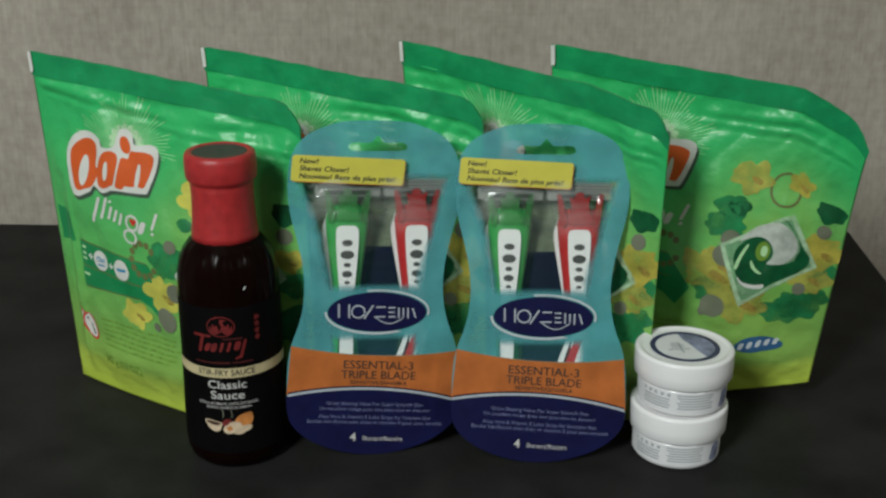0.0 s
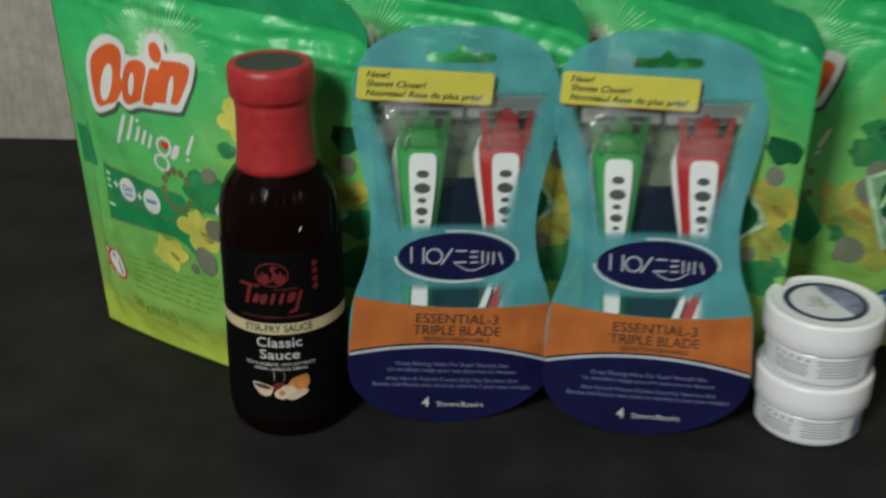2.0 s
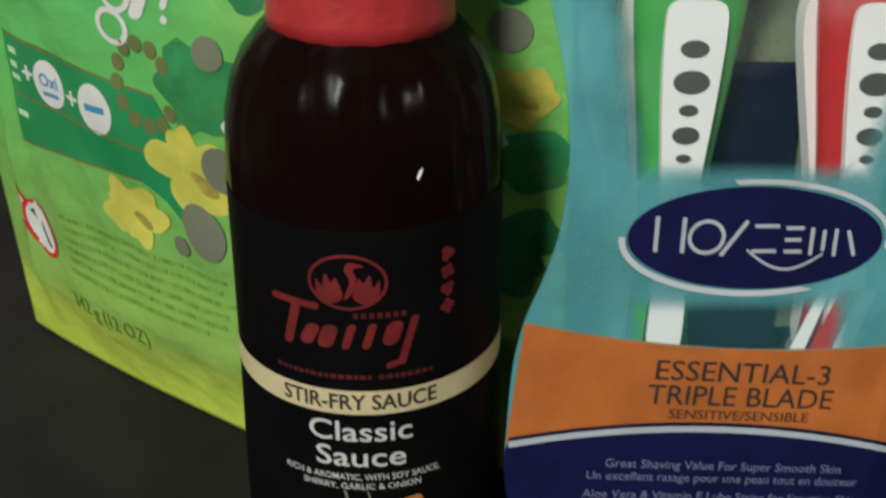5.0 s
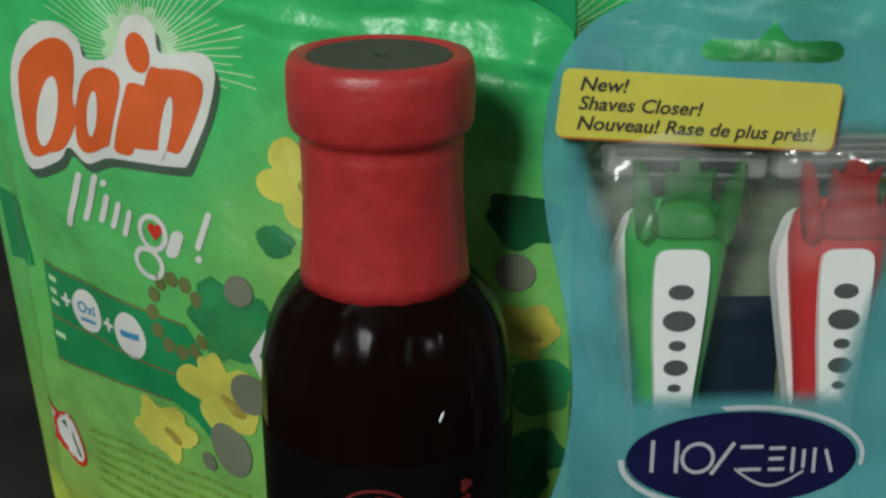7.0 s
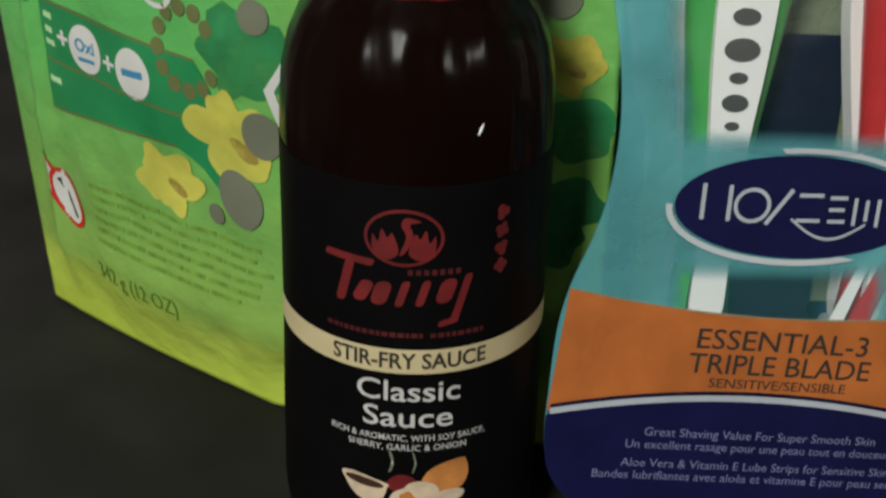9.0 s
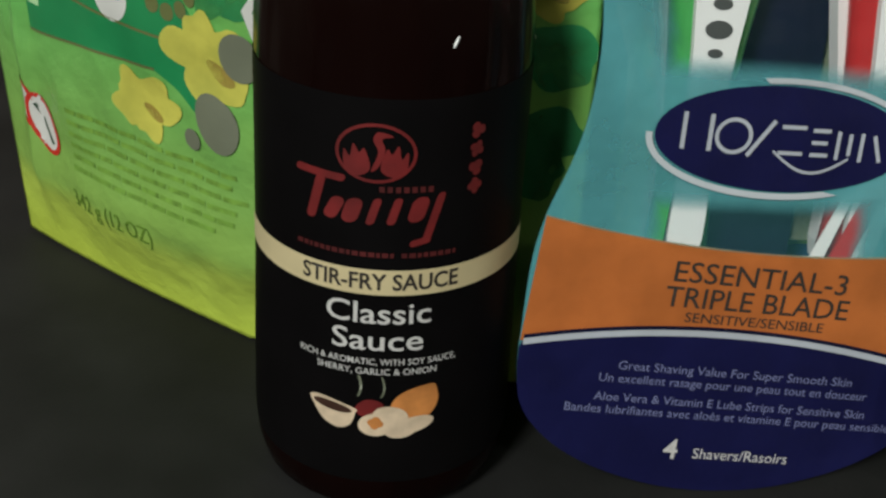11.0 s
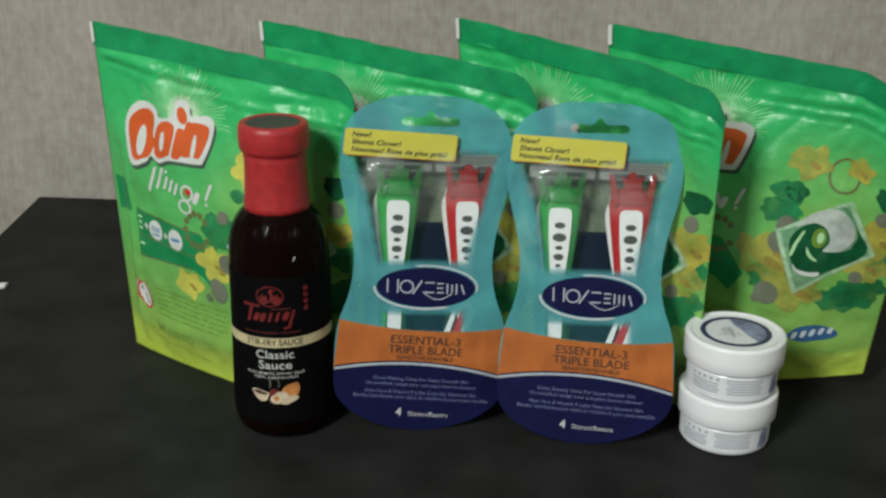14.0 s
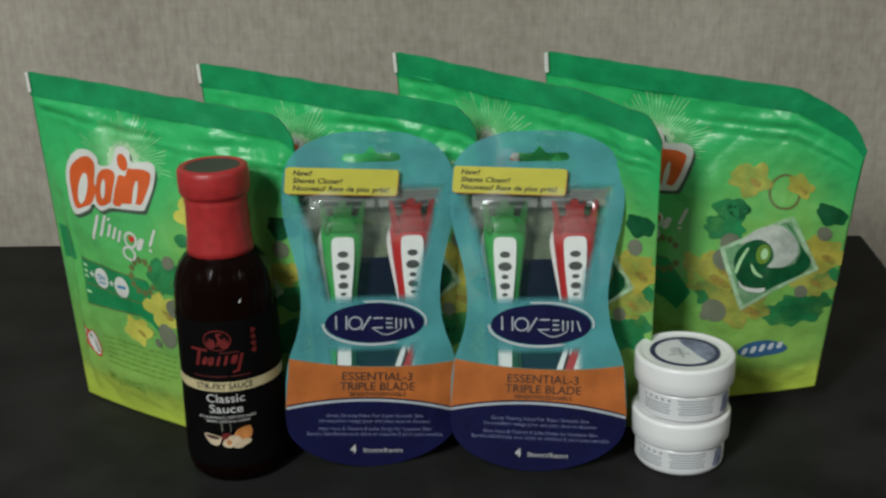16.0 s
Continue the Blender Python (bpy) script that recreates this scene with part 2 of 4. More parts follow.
M = {
    "wall": wall_material(),
    "plain_wall": material("painted_wall", (0.42, 0.39, 0.34), 0.9, vary=0.06, scale=5),
    "ceiling": material("ceiling_paint", (0.65, 0.63, 0.58), 0.9, vary=0.03, scale=4),
    "floor": material("dark_floor", (0.16, 0.13, 0.10), 0.6, vary=0.2, scale=9),
    "table": material("black_table_top", (0.0172, 0.0171, 0.0168), 0.55, spec=0.09, vary=0.35, scale=22, bump=0.05, bump_scale=700),
    "table_leg": material("black_metal", (0.02, 0.02, 0.02), 0.45, vary=0.2),
    "pouch": pouch_material(),
    "seal": crinkle(material("seal_green", (0.008, 0.26, 0.09), 0.33, vary=0.18, scale=70, bump=0.3, bump_scale=150), 40, 0.4, 0.002),
    "white": material("white_print", (0.62, 0.62, 0.585), 0.35, vary=0.04, scale=90),
    "pale": material("pale_green_print", (0.42, 0.68, 0.36), 0.35, vary=0.05, scale=90),
    "orange_red": material("orange_red_print", (0.62, 0.10, 0.02), 0.35, vary=0.06, scale=90),
    "grey": material("grey_print", (0.16, 0.175, 0.12), 0.4, vary=0.08, scale=90),
    "shadow_grey": material("dark_outline_print", (0.05, 0.09, 0.06), 0.4, vary=0.05),
    "banner": material("dark_green_print", (0.01, 0.23, 0.075), 0.35, vary=0.12, scale=60),
    "brown": material("brown_print", (0.13, 0.15, 0.05), 0.4, vary=0.1),
    "yellow": patchy_ink("yellow_print", (0.60, 0.57, 0.10), 0.0, 0.22, 75, 0.16),
    "shaded_yellow": patchy_ink("shaded_yellow_print", (0.42, 0.41, 0.08), 0.1, 0.65, 75, 0.25),
    "ochre": patchy_ink("ochre_print", (0.48, 0.42, 0.07), 0.0, 0.5, 75, 0.2),
    "amber": patchy_ink("amber_print", (0.38, 0.27, 0.06), 0.2, 0.8, 140),
    "leaf": patchy_ink("leaf_green_print", (0.02, 0.22, 0.075), 0.0, 0.5, 60, 0.4),
    "deep": material("deep_green_print", (0.006, 0.085, 0.03), 0.3, vary=0.3, scale=120),
    "faint_text": material("faint_olive_print", (0.165, 0.325, 0.05), 0.4, vary=0.3, scale=300),
    "small_text": material("olive_print", (0.135, 0.255, 0.03), 0.4, vary=0.05),
    "red": material("red_print", (0.55, 0.03, 0.02), 0.4, vary=0.06),
    "sky_blue": material("blue_badge_print", (0.03, 0.10, 0.22), 0.4, vary=0.1),
    "disc_blue": material("light_blue_print", (0.04, 0.24, 0.42), 0.4, vary=0.1),
    "capsule_white": patchy_ink("white_capsule_print", (0.56, 0.60, 0.54), 0.0, 0.35, 110),
    "capsule_haze": patchy_ink("hazy_capsule_print", (0.17, 0.38, 0.19), 0.1, 0.6, 90),
    "sun_glow": patchy_ink("soft_white_print", (0.50, 0.72, 0.48), 0.15, 0.6, 120),
    "capsule_rim": patchy_ink("soft_pale_print", (0.42, 0.62, 0.40), 0.0, 0.5, 130),
    "glass": bottle_glass(),
    "scratch_glint": material("pale_glint", (0.75, 0.77, 0.76), 0.25, vary=0.1, scale=400),
    "label": material("black_paper_label", (0.0038, 0.0034, 0.0036), 0.5, vary=0.15, spec=0.04),
    "cream": material("cream_print", (0.56, 0.47, 0.27), 0.5, vary=0.06, scale=120),
    "label_red": material("dull_red_print", (0.15, 0.012, 0.012), 0.5, vary=0.3, scale=120),
    "label_red_dim": material("dim_red_print", (0.075, 0.009, 0.009), 0.5, vary=0.3, scale=120),
    "label_white": material("off_white_print", (0.54, 0.53, 0.51), 0.5, vary=0.03),
    "ink": material("black_ink", (0.03, 0.025, 0.02), 0.5, vary=0.05),
    "onion": material("onion_print", (0.50, 0.19, 0.05), 0.5, vary=0.3, scale=160),
    "garlic": material("garlic_print", (0.60, 0.47, 0.33), 0.5, vary=0.2, scale=200),
    "sauce": material("sauce_print", (0.05, 0.02, 0.012), 0.5, vary=0.2),
    "sleeve": material("red_shrink_sleeve", (0.375, 0.023, 0.025), 0.42, vary=0.13, scale=150, bump=0.13, bump_scale=300),
    "cap_top": material("charcoal_cap_top", (0.045, 0.04, 0.036), 0.55, vary=0.15, scale=200, bump=0.1, bump_scale=600),
    "jar": material("white_plastic", (0.86, 0.85, 0.86), 0.26, vary=0.03, scale=40),
    "jar_label": material("paper_label", (0.72, 0.72, 0.74), 0.5, vary=0.04, scale=90),
    "jar_ink": material("grey_ink", (0.38, 0.40, 0.42), 0.5, vary=0.08),
    "navy": material("navy_print", (0.035, 0.04, 0.10), 0.4, vary=0.1),
    "mist": material("misty_blue_print", (0.22, 0.24, 0.35), 0.45, vary=0.5, scale=160),
    "teal": faded_film("teal_printed_film", (0.100, 0.385, 0.415), 0.42),
    "clear_green": see_through("clear_green_plastic", (0.06, 0.26, 0.07), 0.62, 0.2, spread=0.4),
    "clear_red": see_through("clear_red_plastic", (0.36, 0.022, 0.022), 0.34, 0.2, spread=0.4),
    "film": patchy_ink("hazy_back_film", (0.30, 0.35, 0.23), 0.40, 0.85, 55),
    "clear": clear_plastic("clear_blister"),
    "pack_orange": material("orange_card_print", (0.435, 0.124, 0.030), 0.32, vary=0.2, scale=55, bump=0.35, bump_scale=90),
    "pack_blue": material("royal_blue_card_print", (0.0068, 0.0076, 0.047), 0.30, spec=0.35, vary=0.22, scale=50, bump=0.35, bump_scale=90),
    "pack_navy": material("navy_insert", (0.006, 0.0065, 0.024), 0.5, spec=0.1, vary=0.15),
    "pack_yellow": material("yellow_sticker", (0.56, 0.51, 0.075), 0.35, vary=0.05, scale=80),
    "silver": material("silver_print", (0.48, 0.52, 0.55), 0.3, vary=0.05),
    "badge_silver": material("thin_silver_print", (0.40, 0.43, 0.47), 0.35, vary=0.1),
    "pack_text": material("pale_blue_print", (0.16, 0.175, 0.31), 0.4, vary=0.03),
    "razor_green": material("green_plastic", (0.055, 0.37, 0.085), 0.28, vary=0.12, scale=90),
    "razor_red": material("red_plastic", (0.53, 0.024, 0.024), 0.28, vary=0.12, scale=90),
    "razor_white": material("white_rubber", (0.88, 0.88, 0.86), 0.4, vary=0.03),
    "hole_shade": material("dark_hole_shade", (0.075, 0.075, 0.07), 0.5, vary=0.1),
    "blade": material("blade_steel", (0.45, 0.46, 0.46), 0.3, metal=0.8, vary=0.1),
    "head": see_through("pale_grey_plastic", (0.55, 0.56, 0.52), 0.62, 0.3),
    "dark_head": material("dark_plastic", (0.05, 0.05, 0.045), 0.4, vary=0.1),
    "cable": material("white_cable", (0.7, 0.7, 0.67), 0.4, vary=0.05),
}


# ---- mesh helpers ----
def part(name, bm, mat, parent, label="", smooth=False):
    me = bpy.data.meshes.new(name)
    if smooth:
        for f in bm.faces:
            f.smooth = True
    bm.to_mesh(me)
    bm.free()
    me.materials.append(M[mat])
    ob = new(name, me)
    ob.parent = parent
    if label:
        tagged(ob, label)
    return ob


def thing(name, m, label, category, group=""):
    ob = new(name)
    ob.empty_display_size = 0.02
    ob.matrix_world = m
    return tagged(ob, label, category, group)


def box(bm, lo, hi, bevel=0.0):
    r = bmesh.ops.create_cube(bm, size=1, matrix=Matrix.LocRotScale((Vector(lo) + Vector(hi)) / 2, None, Vector(hi) - Vector(lo)))
    if bevel:
        edges = list({e for v in r["verts"] for e in v.link_edges})
        bmesh.ops.bevel(bm, geom=edges, offset=bevel, segments=3, affect="EDGES", profile=0.5)


def lathe(profile, steps=64):
    bm = bmesh.new()
    rings = []
    for r, z in profile:
        if r < 1e-6:
            rings.append([bm.verts.new((0, 0, z))])
        else:
            rings.append([bm.verts.new((r * math.cos(a), r * math.sin(a), z)) for a in (2 * math.pi * i / steps for i in range(steps))])
    for a, b in zip(rings, rings[1:]):
        for i in range(steps):
            j = (i + 1) % steps
            if len(a) == 1 and len(b) > 1:
                bm.faces.new((a[0], b[j], b[i]))
            elif len(b) == 1 and len(a) > 1:
                bm.faces.new((a[i], a[j], b[0]))
            elif len(a) > 1:
                bm.faces.new((a[i], a[j], b[j], b[i]))
    bmesh.ops.recalc_face_normals(bm, faces=bm.faces)
    return bm


def smooth_loop(points, per=6):
    """A closed Catmull-Rom curve through the points."""
    out, n = [], len(points)
    for i in range(n):
        p0, p1, p2, p3 = (Vector(points[(i + k) % n]) for k in (-1, 0, 1, 2))
        for k in range(per):
            t = k / per
            out.append(0.5 * (2 * p1 + (p2 - p0) * t + (2 * p0 - 5 * p1 + 4 * p2 - p3) * t * t + (3 * p1 - p0 - 3 * p2 + p3) * t ** 3))
    return [(p.x, p.y) for p in out]


def ellipse(cx, cy, rx, ry, turn=0.0, n=28):
    c, s = math.cos(radians(turn)), math.sin(radians(turn))
    return [(cx + rx * math.cos(a) * c - ry * math.sin(a) * s, cy + rx * math.cos(a) * s + ry * math.sin(a) * c) for a in (2 * math.pi * i / n for i in range(n))]


def lobed(cx, cy, r, lobes, depth, turn=0.0, n=60, squash=1.0):
    pts = []
    for i in range(n):
        a = 2 * math.pi * i / n
        k = r * (1 - depth + depth * abs(math.cos(lobes * a / 2 + turn)) ** 0.7)
        pts.append((cx + k * math.cos(a), cy + squash * k * math.sin(a)))
    return pts


def bar(cx, cy, w, h, turn=0.0, slant=0.0):
    c, s = math.cos(radians(turn)), math.sin(radians(turn))
    pts = [(-w / 2 - slant * h / 2, -h / 2), (w / 2 - slant * h / 2, -h / 2), (w / 2 + slant * h / 2, h / 2), (-w / 2 + slant * h / 2, h / 2)]
    return [(cx + x * c - y * s, cy + x * s + y * c) for x, y in pts]


def soft_bar(cx, cy, w, h, turn=0.0, slant=0.0, r=0.3):
    """A bar with rounded corners."""
    k = min(w, h) * r
    pts = []
    for sx, sy, a0 in ((1, 1, 0), (-1, 1, 90), (-1, -1, 180), (1, -1, 270)):
        for i in range(5):
            a = radians(a0 + 22.5 * i)
            pts.append((sx * (w / 2 - k) + k * math.cos(a), sy * (h / 2 - k) + k * math.sin(a)))
    c, s = math.cos(radians(turn)), math.sin(radians(turn))
    pts = [(x + slant * y, y) for x, y in pts]
    return [(cx + x * c - y * s, cy + x * s + y * c) for x, y in pts]


def flat(*loops):
    """A flat mesh in x, y: the loops filled, inner ones left open."""
    bm = bmesh.new()
    edges = []
    for loop in loops:
        vs = [bm.verts.new((x, y, 0)) for x, y in loop]
        edges += [bm.edges.new((a, b)) for a, b in zip(vs, vs[1:] + vs[:1])]
    bmesh.ops.triangle_fill(bm, use_beauty=True, use_dissolve=False, edges=edges, normal=(0, 0, 1))
    return bm


def flats(shapes):
    """Several separate filled shapes in one mesh."""
    bm = bmesh.new()
    for loop in shapes:
        vs = [bm.verts.new((x, y, 0)) for x, y in loop]
        edges = [bm.edges.new((a, b)) for a, b in zip(vs, vs[1:] + vs[:1])]
        bmesh.ops.triangle_fill(bm, use_beauty=True, use_dissolve=False, edges=edges, normal=(0, 0, 1))
    return bm


def writing(text, height, x=0.0, y=0.0, align="CENTER", wide=1.0, slant=0.0, turn=0.0, width=None, bold=0.0):
    """Letters as a flat mesh in x, y; height is that of the capitals. width: the length that the line is fitted to."""
    cu = bpy.data.curves.new("writing", "FONT")
    cu.body, cu.align_x, cu.align_y, cu.resolution_u = text, align, "CENTER", 3
    cu.size, cu.shear, cu.offset = height / 0.69, slant, bold * height
    ob = new("writing", cu)
    bpy.context.view_layer.update()
    me = bpy.data.meshes.new_from_object(ob.evaluated_get(bpy.context.evaluated_depsgraph_get()))
    bpy.data.objects.remove(ob)
    bm = bmesh.new()
    bm.from_mesh(me)
    bpy.data.meshes.remove(me)
    if width and bm.verts:
        xs = [v.co.x for v in bm.verts]
        wide = width / (max(xs) - min(xs))
    m = Matrix.Translation((x, y, 0)) @ Matrix.Rotation(radians(turn), 4, "Z") @ Matrix.Diagonal((wide, 1, 1, 1))
    bmesh.ops.transform(bm, matrix=m, verts=bm.verts)
    return bm


def wrapped(bm, place, step):
    """Cuts a flat mesh into strips of that size and lays each of its points with place(x, y)."""
    xs, ys = [v.co.x for v in bm.verts], [v.co.y for v in bm.verts]
    for axis, lo, hi in ((0, min(xs), max(xs)), (1, min(ys), max(ys))):
        k = math.ceil(lo / step[axis]) if step[axis] else 0
        while step[axis] and k * step[axis] < hi:
            co, no = [0, 0, 0], [0, 0, 0]
            co[axis], no[axis] = k * step[axis], 1
            bmesh.ops.bisect_plane(bm, geom=bm.verts[:] + bm.edges[:] + bm.faces[:], plane_co=co, plane_no=no)
            k += 1
    for f in bm.faces:
        if f.normal.z < 0:
            f.normal_flip()
    for v in bm.verts:
        v.co = place(v.co.x, v.co.y)
    return bm


# ---- the room ----
def slab(name, lo, hi, mat, label, category="wall"):
    bm = bmesh.new()
    box(bm, lo, hi)
    me = bpy.data.meshes.new(name)
    bm.to_mesh(me)
    bm.free()
    me.materials.append(M[mat])
    return tagged(new(name, me), label, category, kind="structure")


FLOOR = -0.74
slab("wall_north", (-1.9, 1.071, FLOOR), (1.9, 1.19, 1.75), "wall", "grey-beige woven wallpaper on the wall behind the table")
slab("wall_south", (-1.9, -2.12, FLOOR), (1.9, -2.0, 1.75), "plain_wall", "plain beige painted wall of the room")
slab("wall_west", (-2.02, -2.12, FLOOR), (-1.9, 1.19, 1.75), "plain_wall", "plain beige painted side wall")
slab("wall_east", (1.9, -2.12, FLOOR), (2.02, 1.19, 1.75), "plain_wall", "plain beige painted side wall opposite")
slab("floor", (-2.02, -2.12, FLOOR - 0.1), (2.02, 1.19, FLOOR), "floor", "dark brown floor of the room", "floor")
slab("ceiling", (-2.02, -2.12, 1.75), (2.02, 1.19, 1.85), "ceiling", "plain off-white painted ceiling", "ceiling")


def table():
    x0, x1, y0, y1 = -0.464, 0.380, -0.34, 1.066
    ob = thing("table", pose((x0 + x1) / 2, (y0 + y1) / 2, FLOOR), "black matt table pushed against the papered wall", "table")
    hx, hy, top = (x1 - x0) / 2, (y1 - y0) / 2, -FLOOR
    bm = bmesh.new()
    corners = [(-0.36 - ob.location.x, -hy), (0.335 - ob.location.x, -hy), (hx, hy), (-hx, hy)]
    vs = [bm.verts.new((x, y, top - 0.028)) for x, y in corners]
    r = bmesh.ops.extrude_face_region(bm, geom=[bm.faces.new(vs)])
    bmesh.ops.translate(bm, vec=(0, 0, 0.028), verts=[v for v in r["geom"] if isinstance(v, bmesh.types.BMVert)])
    bmesh.ops.recalc_face_normals(bm, faces=bm.faces)
    bmesh.ops.bevel(bm, geom=bm.edges[:], offset=0.0025, segments=3, affect="EDGES", profile=0.5)
    part("tabletop", bm, "table", ob, "smooth black tabletop")
    for sx in (-1, 1):
        for sy in (-1, 1):
            bm = bmesh.new()
            cx, cy = sx * (hx - 0.16), sy * (hy - 0.05)
            box(bm, (cx - 0.02, cy - 0.02, 0), (cx + 0.02, cy + 0.02, top - 0.028), 0.003)
            part("leg", bm, "table_leg", ob)
    for sx in (-1, 1):
        bm = bmesh.new()
        cx = sx * (hx - 0.16)
        box(bm, (cx - 0.01, -hy + 0.072, top - 0.09), (cx + 0.01, hy - 0.072, top - 0.0285), 0.002)
        part("apron", bm, "table_leg", ob)


table()


# ---- detergent pouches ----
WIDE, HIGH = 0.192, 0.228


def along(line, s):
    for (a, p), (b, q) in zip(line, line[1:]):
        if s <= b or b == line[-1][0]:
            return Vector(p).lerp(Vector(q), (s - a) / (b - a))


def ease(a, b, x):
    t = max(0.0, min(1.0, (x - a) / (b - a)))
    return t * t * (3 - 2 * t)


def pouch(top, bottom, label, seed, belly=0.013, back=0.024):
    base = along(bottom, 0.5)
    base.z = 0
    ob = thing("detergent_pouch", pose(*base), label, "detergent pouch", "row of green detergent pouches")
    across = (along(top, 1) - along(top, 0)).normalized()
    n = across.cross(Vector((0, 0, 1))).normalized()
    if n.y > 0:
        n = -n

    def crumple(s, v):
        q = Vector((s * 5 + seed * 7.3, v * 5, seed))
        k = 0.0026 * noise.noise(q) + 0.0017 * noise.noise(q * 2.3)
        k += 0.0020 * ease(0.45, 0.85, v) * noise.noise(Vector((s * 9 + v * 5 + seed, v * 3.5, 3.1 + seed)))
        k += 0.0018 * ease(0.55, 0.9, v) * (abs(noise.noise(Vector((s * 14 - v * 9, v * 7 + seed, 8.0)))) - 0.2)
        bend = 0.012 * math.sin(6 * s + seed * 2)
        bend_size = 0.15 + 1.3 * max(0.0, noise.noise(Vector((s * 3.5 + seed * 2.2, 1.7, seed))) + 0.15)
        k += bend_size * 0.0012 * math.exp(-((v - 0.905 - bend) / 0.010) ** 2) - bend_size * 0.0012 * math.exp(-((v - 0.882 - bend) / 0.008) ** 2)
        zip_line = 0.862 + 0.006 * math.sin(4 * s + seed)
        k += ease(0.30, 0.60, s) * (0.0008 * math.exp(-((v - zip_line) / 0.0048) ** 2) - 0.0007 * math.exp(-((v - zip_line + 0.020) / 0.005) ** 2))
        k += 0.0005 * noise.noise(q * 4.6)
        k += 0.0020 * ease(0.22, 0.05, v) * noise.noise(Vector((s * 10, v * 6, seed + 5.5)))
        return k * ease(0, 0.06, s) * ease(0, 0.06, 1 - s) * ease(0.94, 0.915, v) * ease(-0.01, 0.08, v)

    def face(s, v, side):
        p = along(bottom, s).lerp(along(top, s), v)
        full = 1 - abs(2 * s - 1) ** 2.6
        lift = (belly if side > 0 else back) * full * ease(0.96, 0.5, v) * (0.4 + 0.6 * ease(0, 0.14, v) if side > 0 else 1)
        ridge = 0.0034 * math.exp(-((s - 0.085) / 0.016) ** 2) * ease(0.75, 0.4, v) * ease(0.02, 0.16, v) if side > 0 else 0
        p = p + n * side * (lift + ridge) + n * crumple(s, v)
        if v == 0:
            p.z = max(p.z, 0.0)
        # the sealed top corners are rounded and sag a little
        p.z -= (0.013 * max(0.0, (s - 0.925) / 0.075) ** 2 + 0.001 * max(0.0, (0.02 - s) / 0.02) ** 2) * max(0.0, v) ** 10
        p.z += 0.0010 * noise.noise(Vector((s * 11, 2.0, seed * 3.7))) * max(0.0, v) ** 12
        return p - base

    def front(x, y, off=0.0004):
        p = face(min(1, max(0, x / WIDE)), min(1, max(0, y / HIGH)), 1)
        return p + n * off

    bm = bmesh.new()
    uv = bm.loops.layers.uv.new("print")
    spots = {}
    NS, NV = 136, 156
    grids = []
    for side in (1, -1):
        g = []
        for j in range(NV + 1):
            row = []
            for i in range(NS + 1):
                s, v = i / NS, 0.94 * j / NV
                if side < 0 and i in (0, NS):
                    vert = grids[0][j][i]
                else:
                    vert = bm.verts.new(face(s, v, side))
                spots[vert] = (s, v)
                row.append(vert)
            g.append(row)
        grids.append(g)
    for side, g in zip((1, -1), grids):
        for j in range(NV):
            for i in range(NS):
                q = [g[j][i], g[j][i + 1], g[j + 1][i + 1], g[j + 1][i]]
                bm.faces.new(q if side > 0 else q[::-1])
    for i in range(NS):
        q = [grids[1][0][i], grids[1][0][i + 1], grids[0][0][i + 1], grids[0][0][i]]
        q = list(dict.fromkeys(q))
        bm.faces.new(q)
        q = list(dict.fromkeys([grids[0][NV][i], grids[0][NV][i + 1], grids[1][NV][i + 1], grids[1][NV][i]]))
        bm.faces.new(q)
    bmesh.ops.recalc_face_normals(bm, faces=bm.faces)
    for f in bm.faces:
        for lp in f.loops:
            lp[uv].uv = spots[lp.vert]
    body = part("bag", bm, "pouch", ob, "glossy green to lime printed film bag", smooth=True)

    # the heat-sealed strip along the top
    bm = bmesh.new()
    rows = []
    for side in (1, -1):
        for v in ((0.932, 0.968, 1.0) if side > 0 else (1.0, 0.968, 0.932)):
            rows.append([bm.verts.new(face(i / 40, v, 1) + n * 0.0008 * side + n * 0.0005 * math.sin(i * 0.31 + seed)) for i in range(41)])
    for a, b in zip(rows, rows[1:] + rows[:1]):
        for i in range(40):
            bm.faces.new((a[i], a[i + 1], b[i + 1], b[i]))
    for i in (0, 40):
        bm.faces.new([r[i] for r in rows])
    bmesh.ops.recalc_face_normals(bm, faces=bm.faces)
    part("top_seal", bm, "seal", ob, "dark green heat-sealed strip")
    bm = flat(bar(0.0012, 0.2215, 0.0026, 0.013))
    part("tear_edge", wrapped(bm, lambda x, y: front(x, y, 0.0024), (0.004, 0.004)), "white", ob, "bare white end of the seal")

    def print_on(name, bm, mat, level, label="", parent=None, step=0.0022):
        return part(name, wrapped(bm, lambda x, y: front(x, y, 0.00022 + 0.00004 * level), (step, step)), mat, parent or ob, label, smooth=True)

    def sp(s, v):
        k = ease(0.5, 0.65, s)
        return (s + 0.037 * (1 - k)) * WIDE, (v + 0.036 - 0.025 * v + 0.008 * k) * HIGH

    def sv(points):
        return [sp(s, v) for s, v in points]

    # sunburst behind the logo
    cx, cy = sp(0.322, 0.768)
    rays = []
    rng = random.Random(seed)
    for i in range(44):
        a = radians(-8 + 196 * i / 43)
        r0, r1, w = 0.009, 0.026 + 0.013 * rng.random(), 0.012
        rays.append([(cx + r0 * math.cos(a - w * 1.6), cy + r0 * math.sin(a - w * 1.6)), (cx + r0 * math.cos(a + w * 1.6), cy + r0 * math.sin(a + w * 1.6)), (cx + r1 * math.cos(a + w * 0.4), cy + 0.95 * r1 * math.sin(a + w * 0.4)), (cx + r1 * math.cos(a - w * 0.4), cy + 0.95 * r1 * math.sin(a - w * 0.4))])
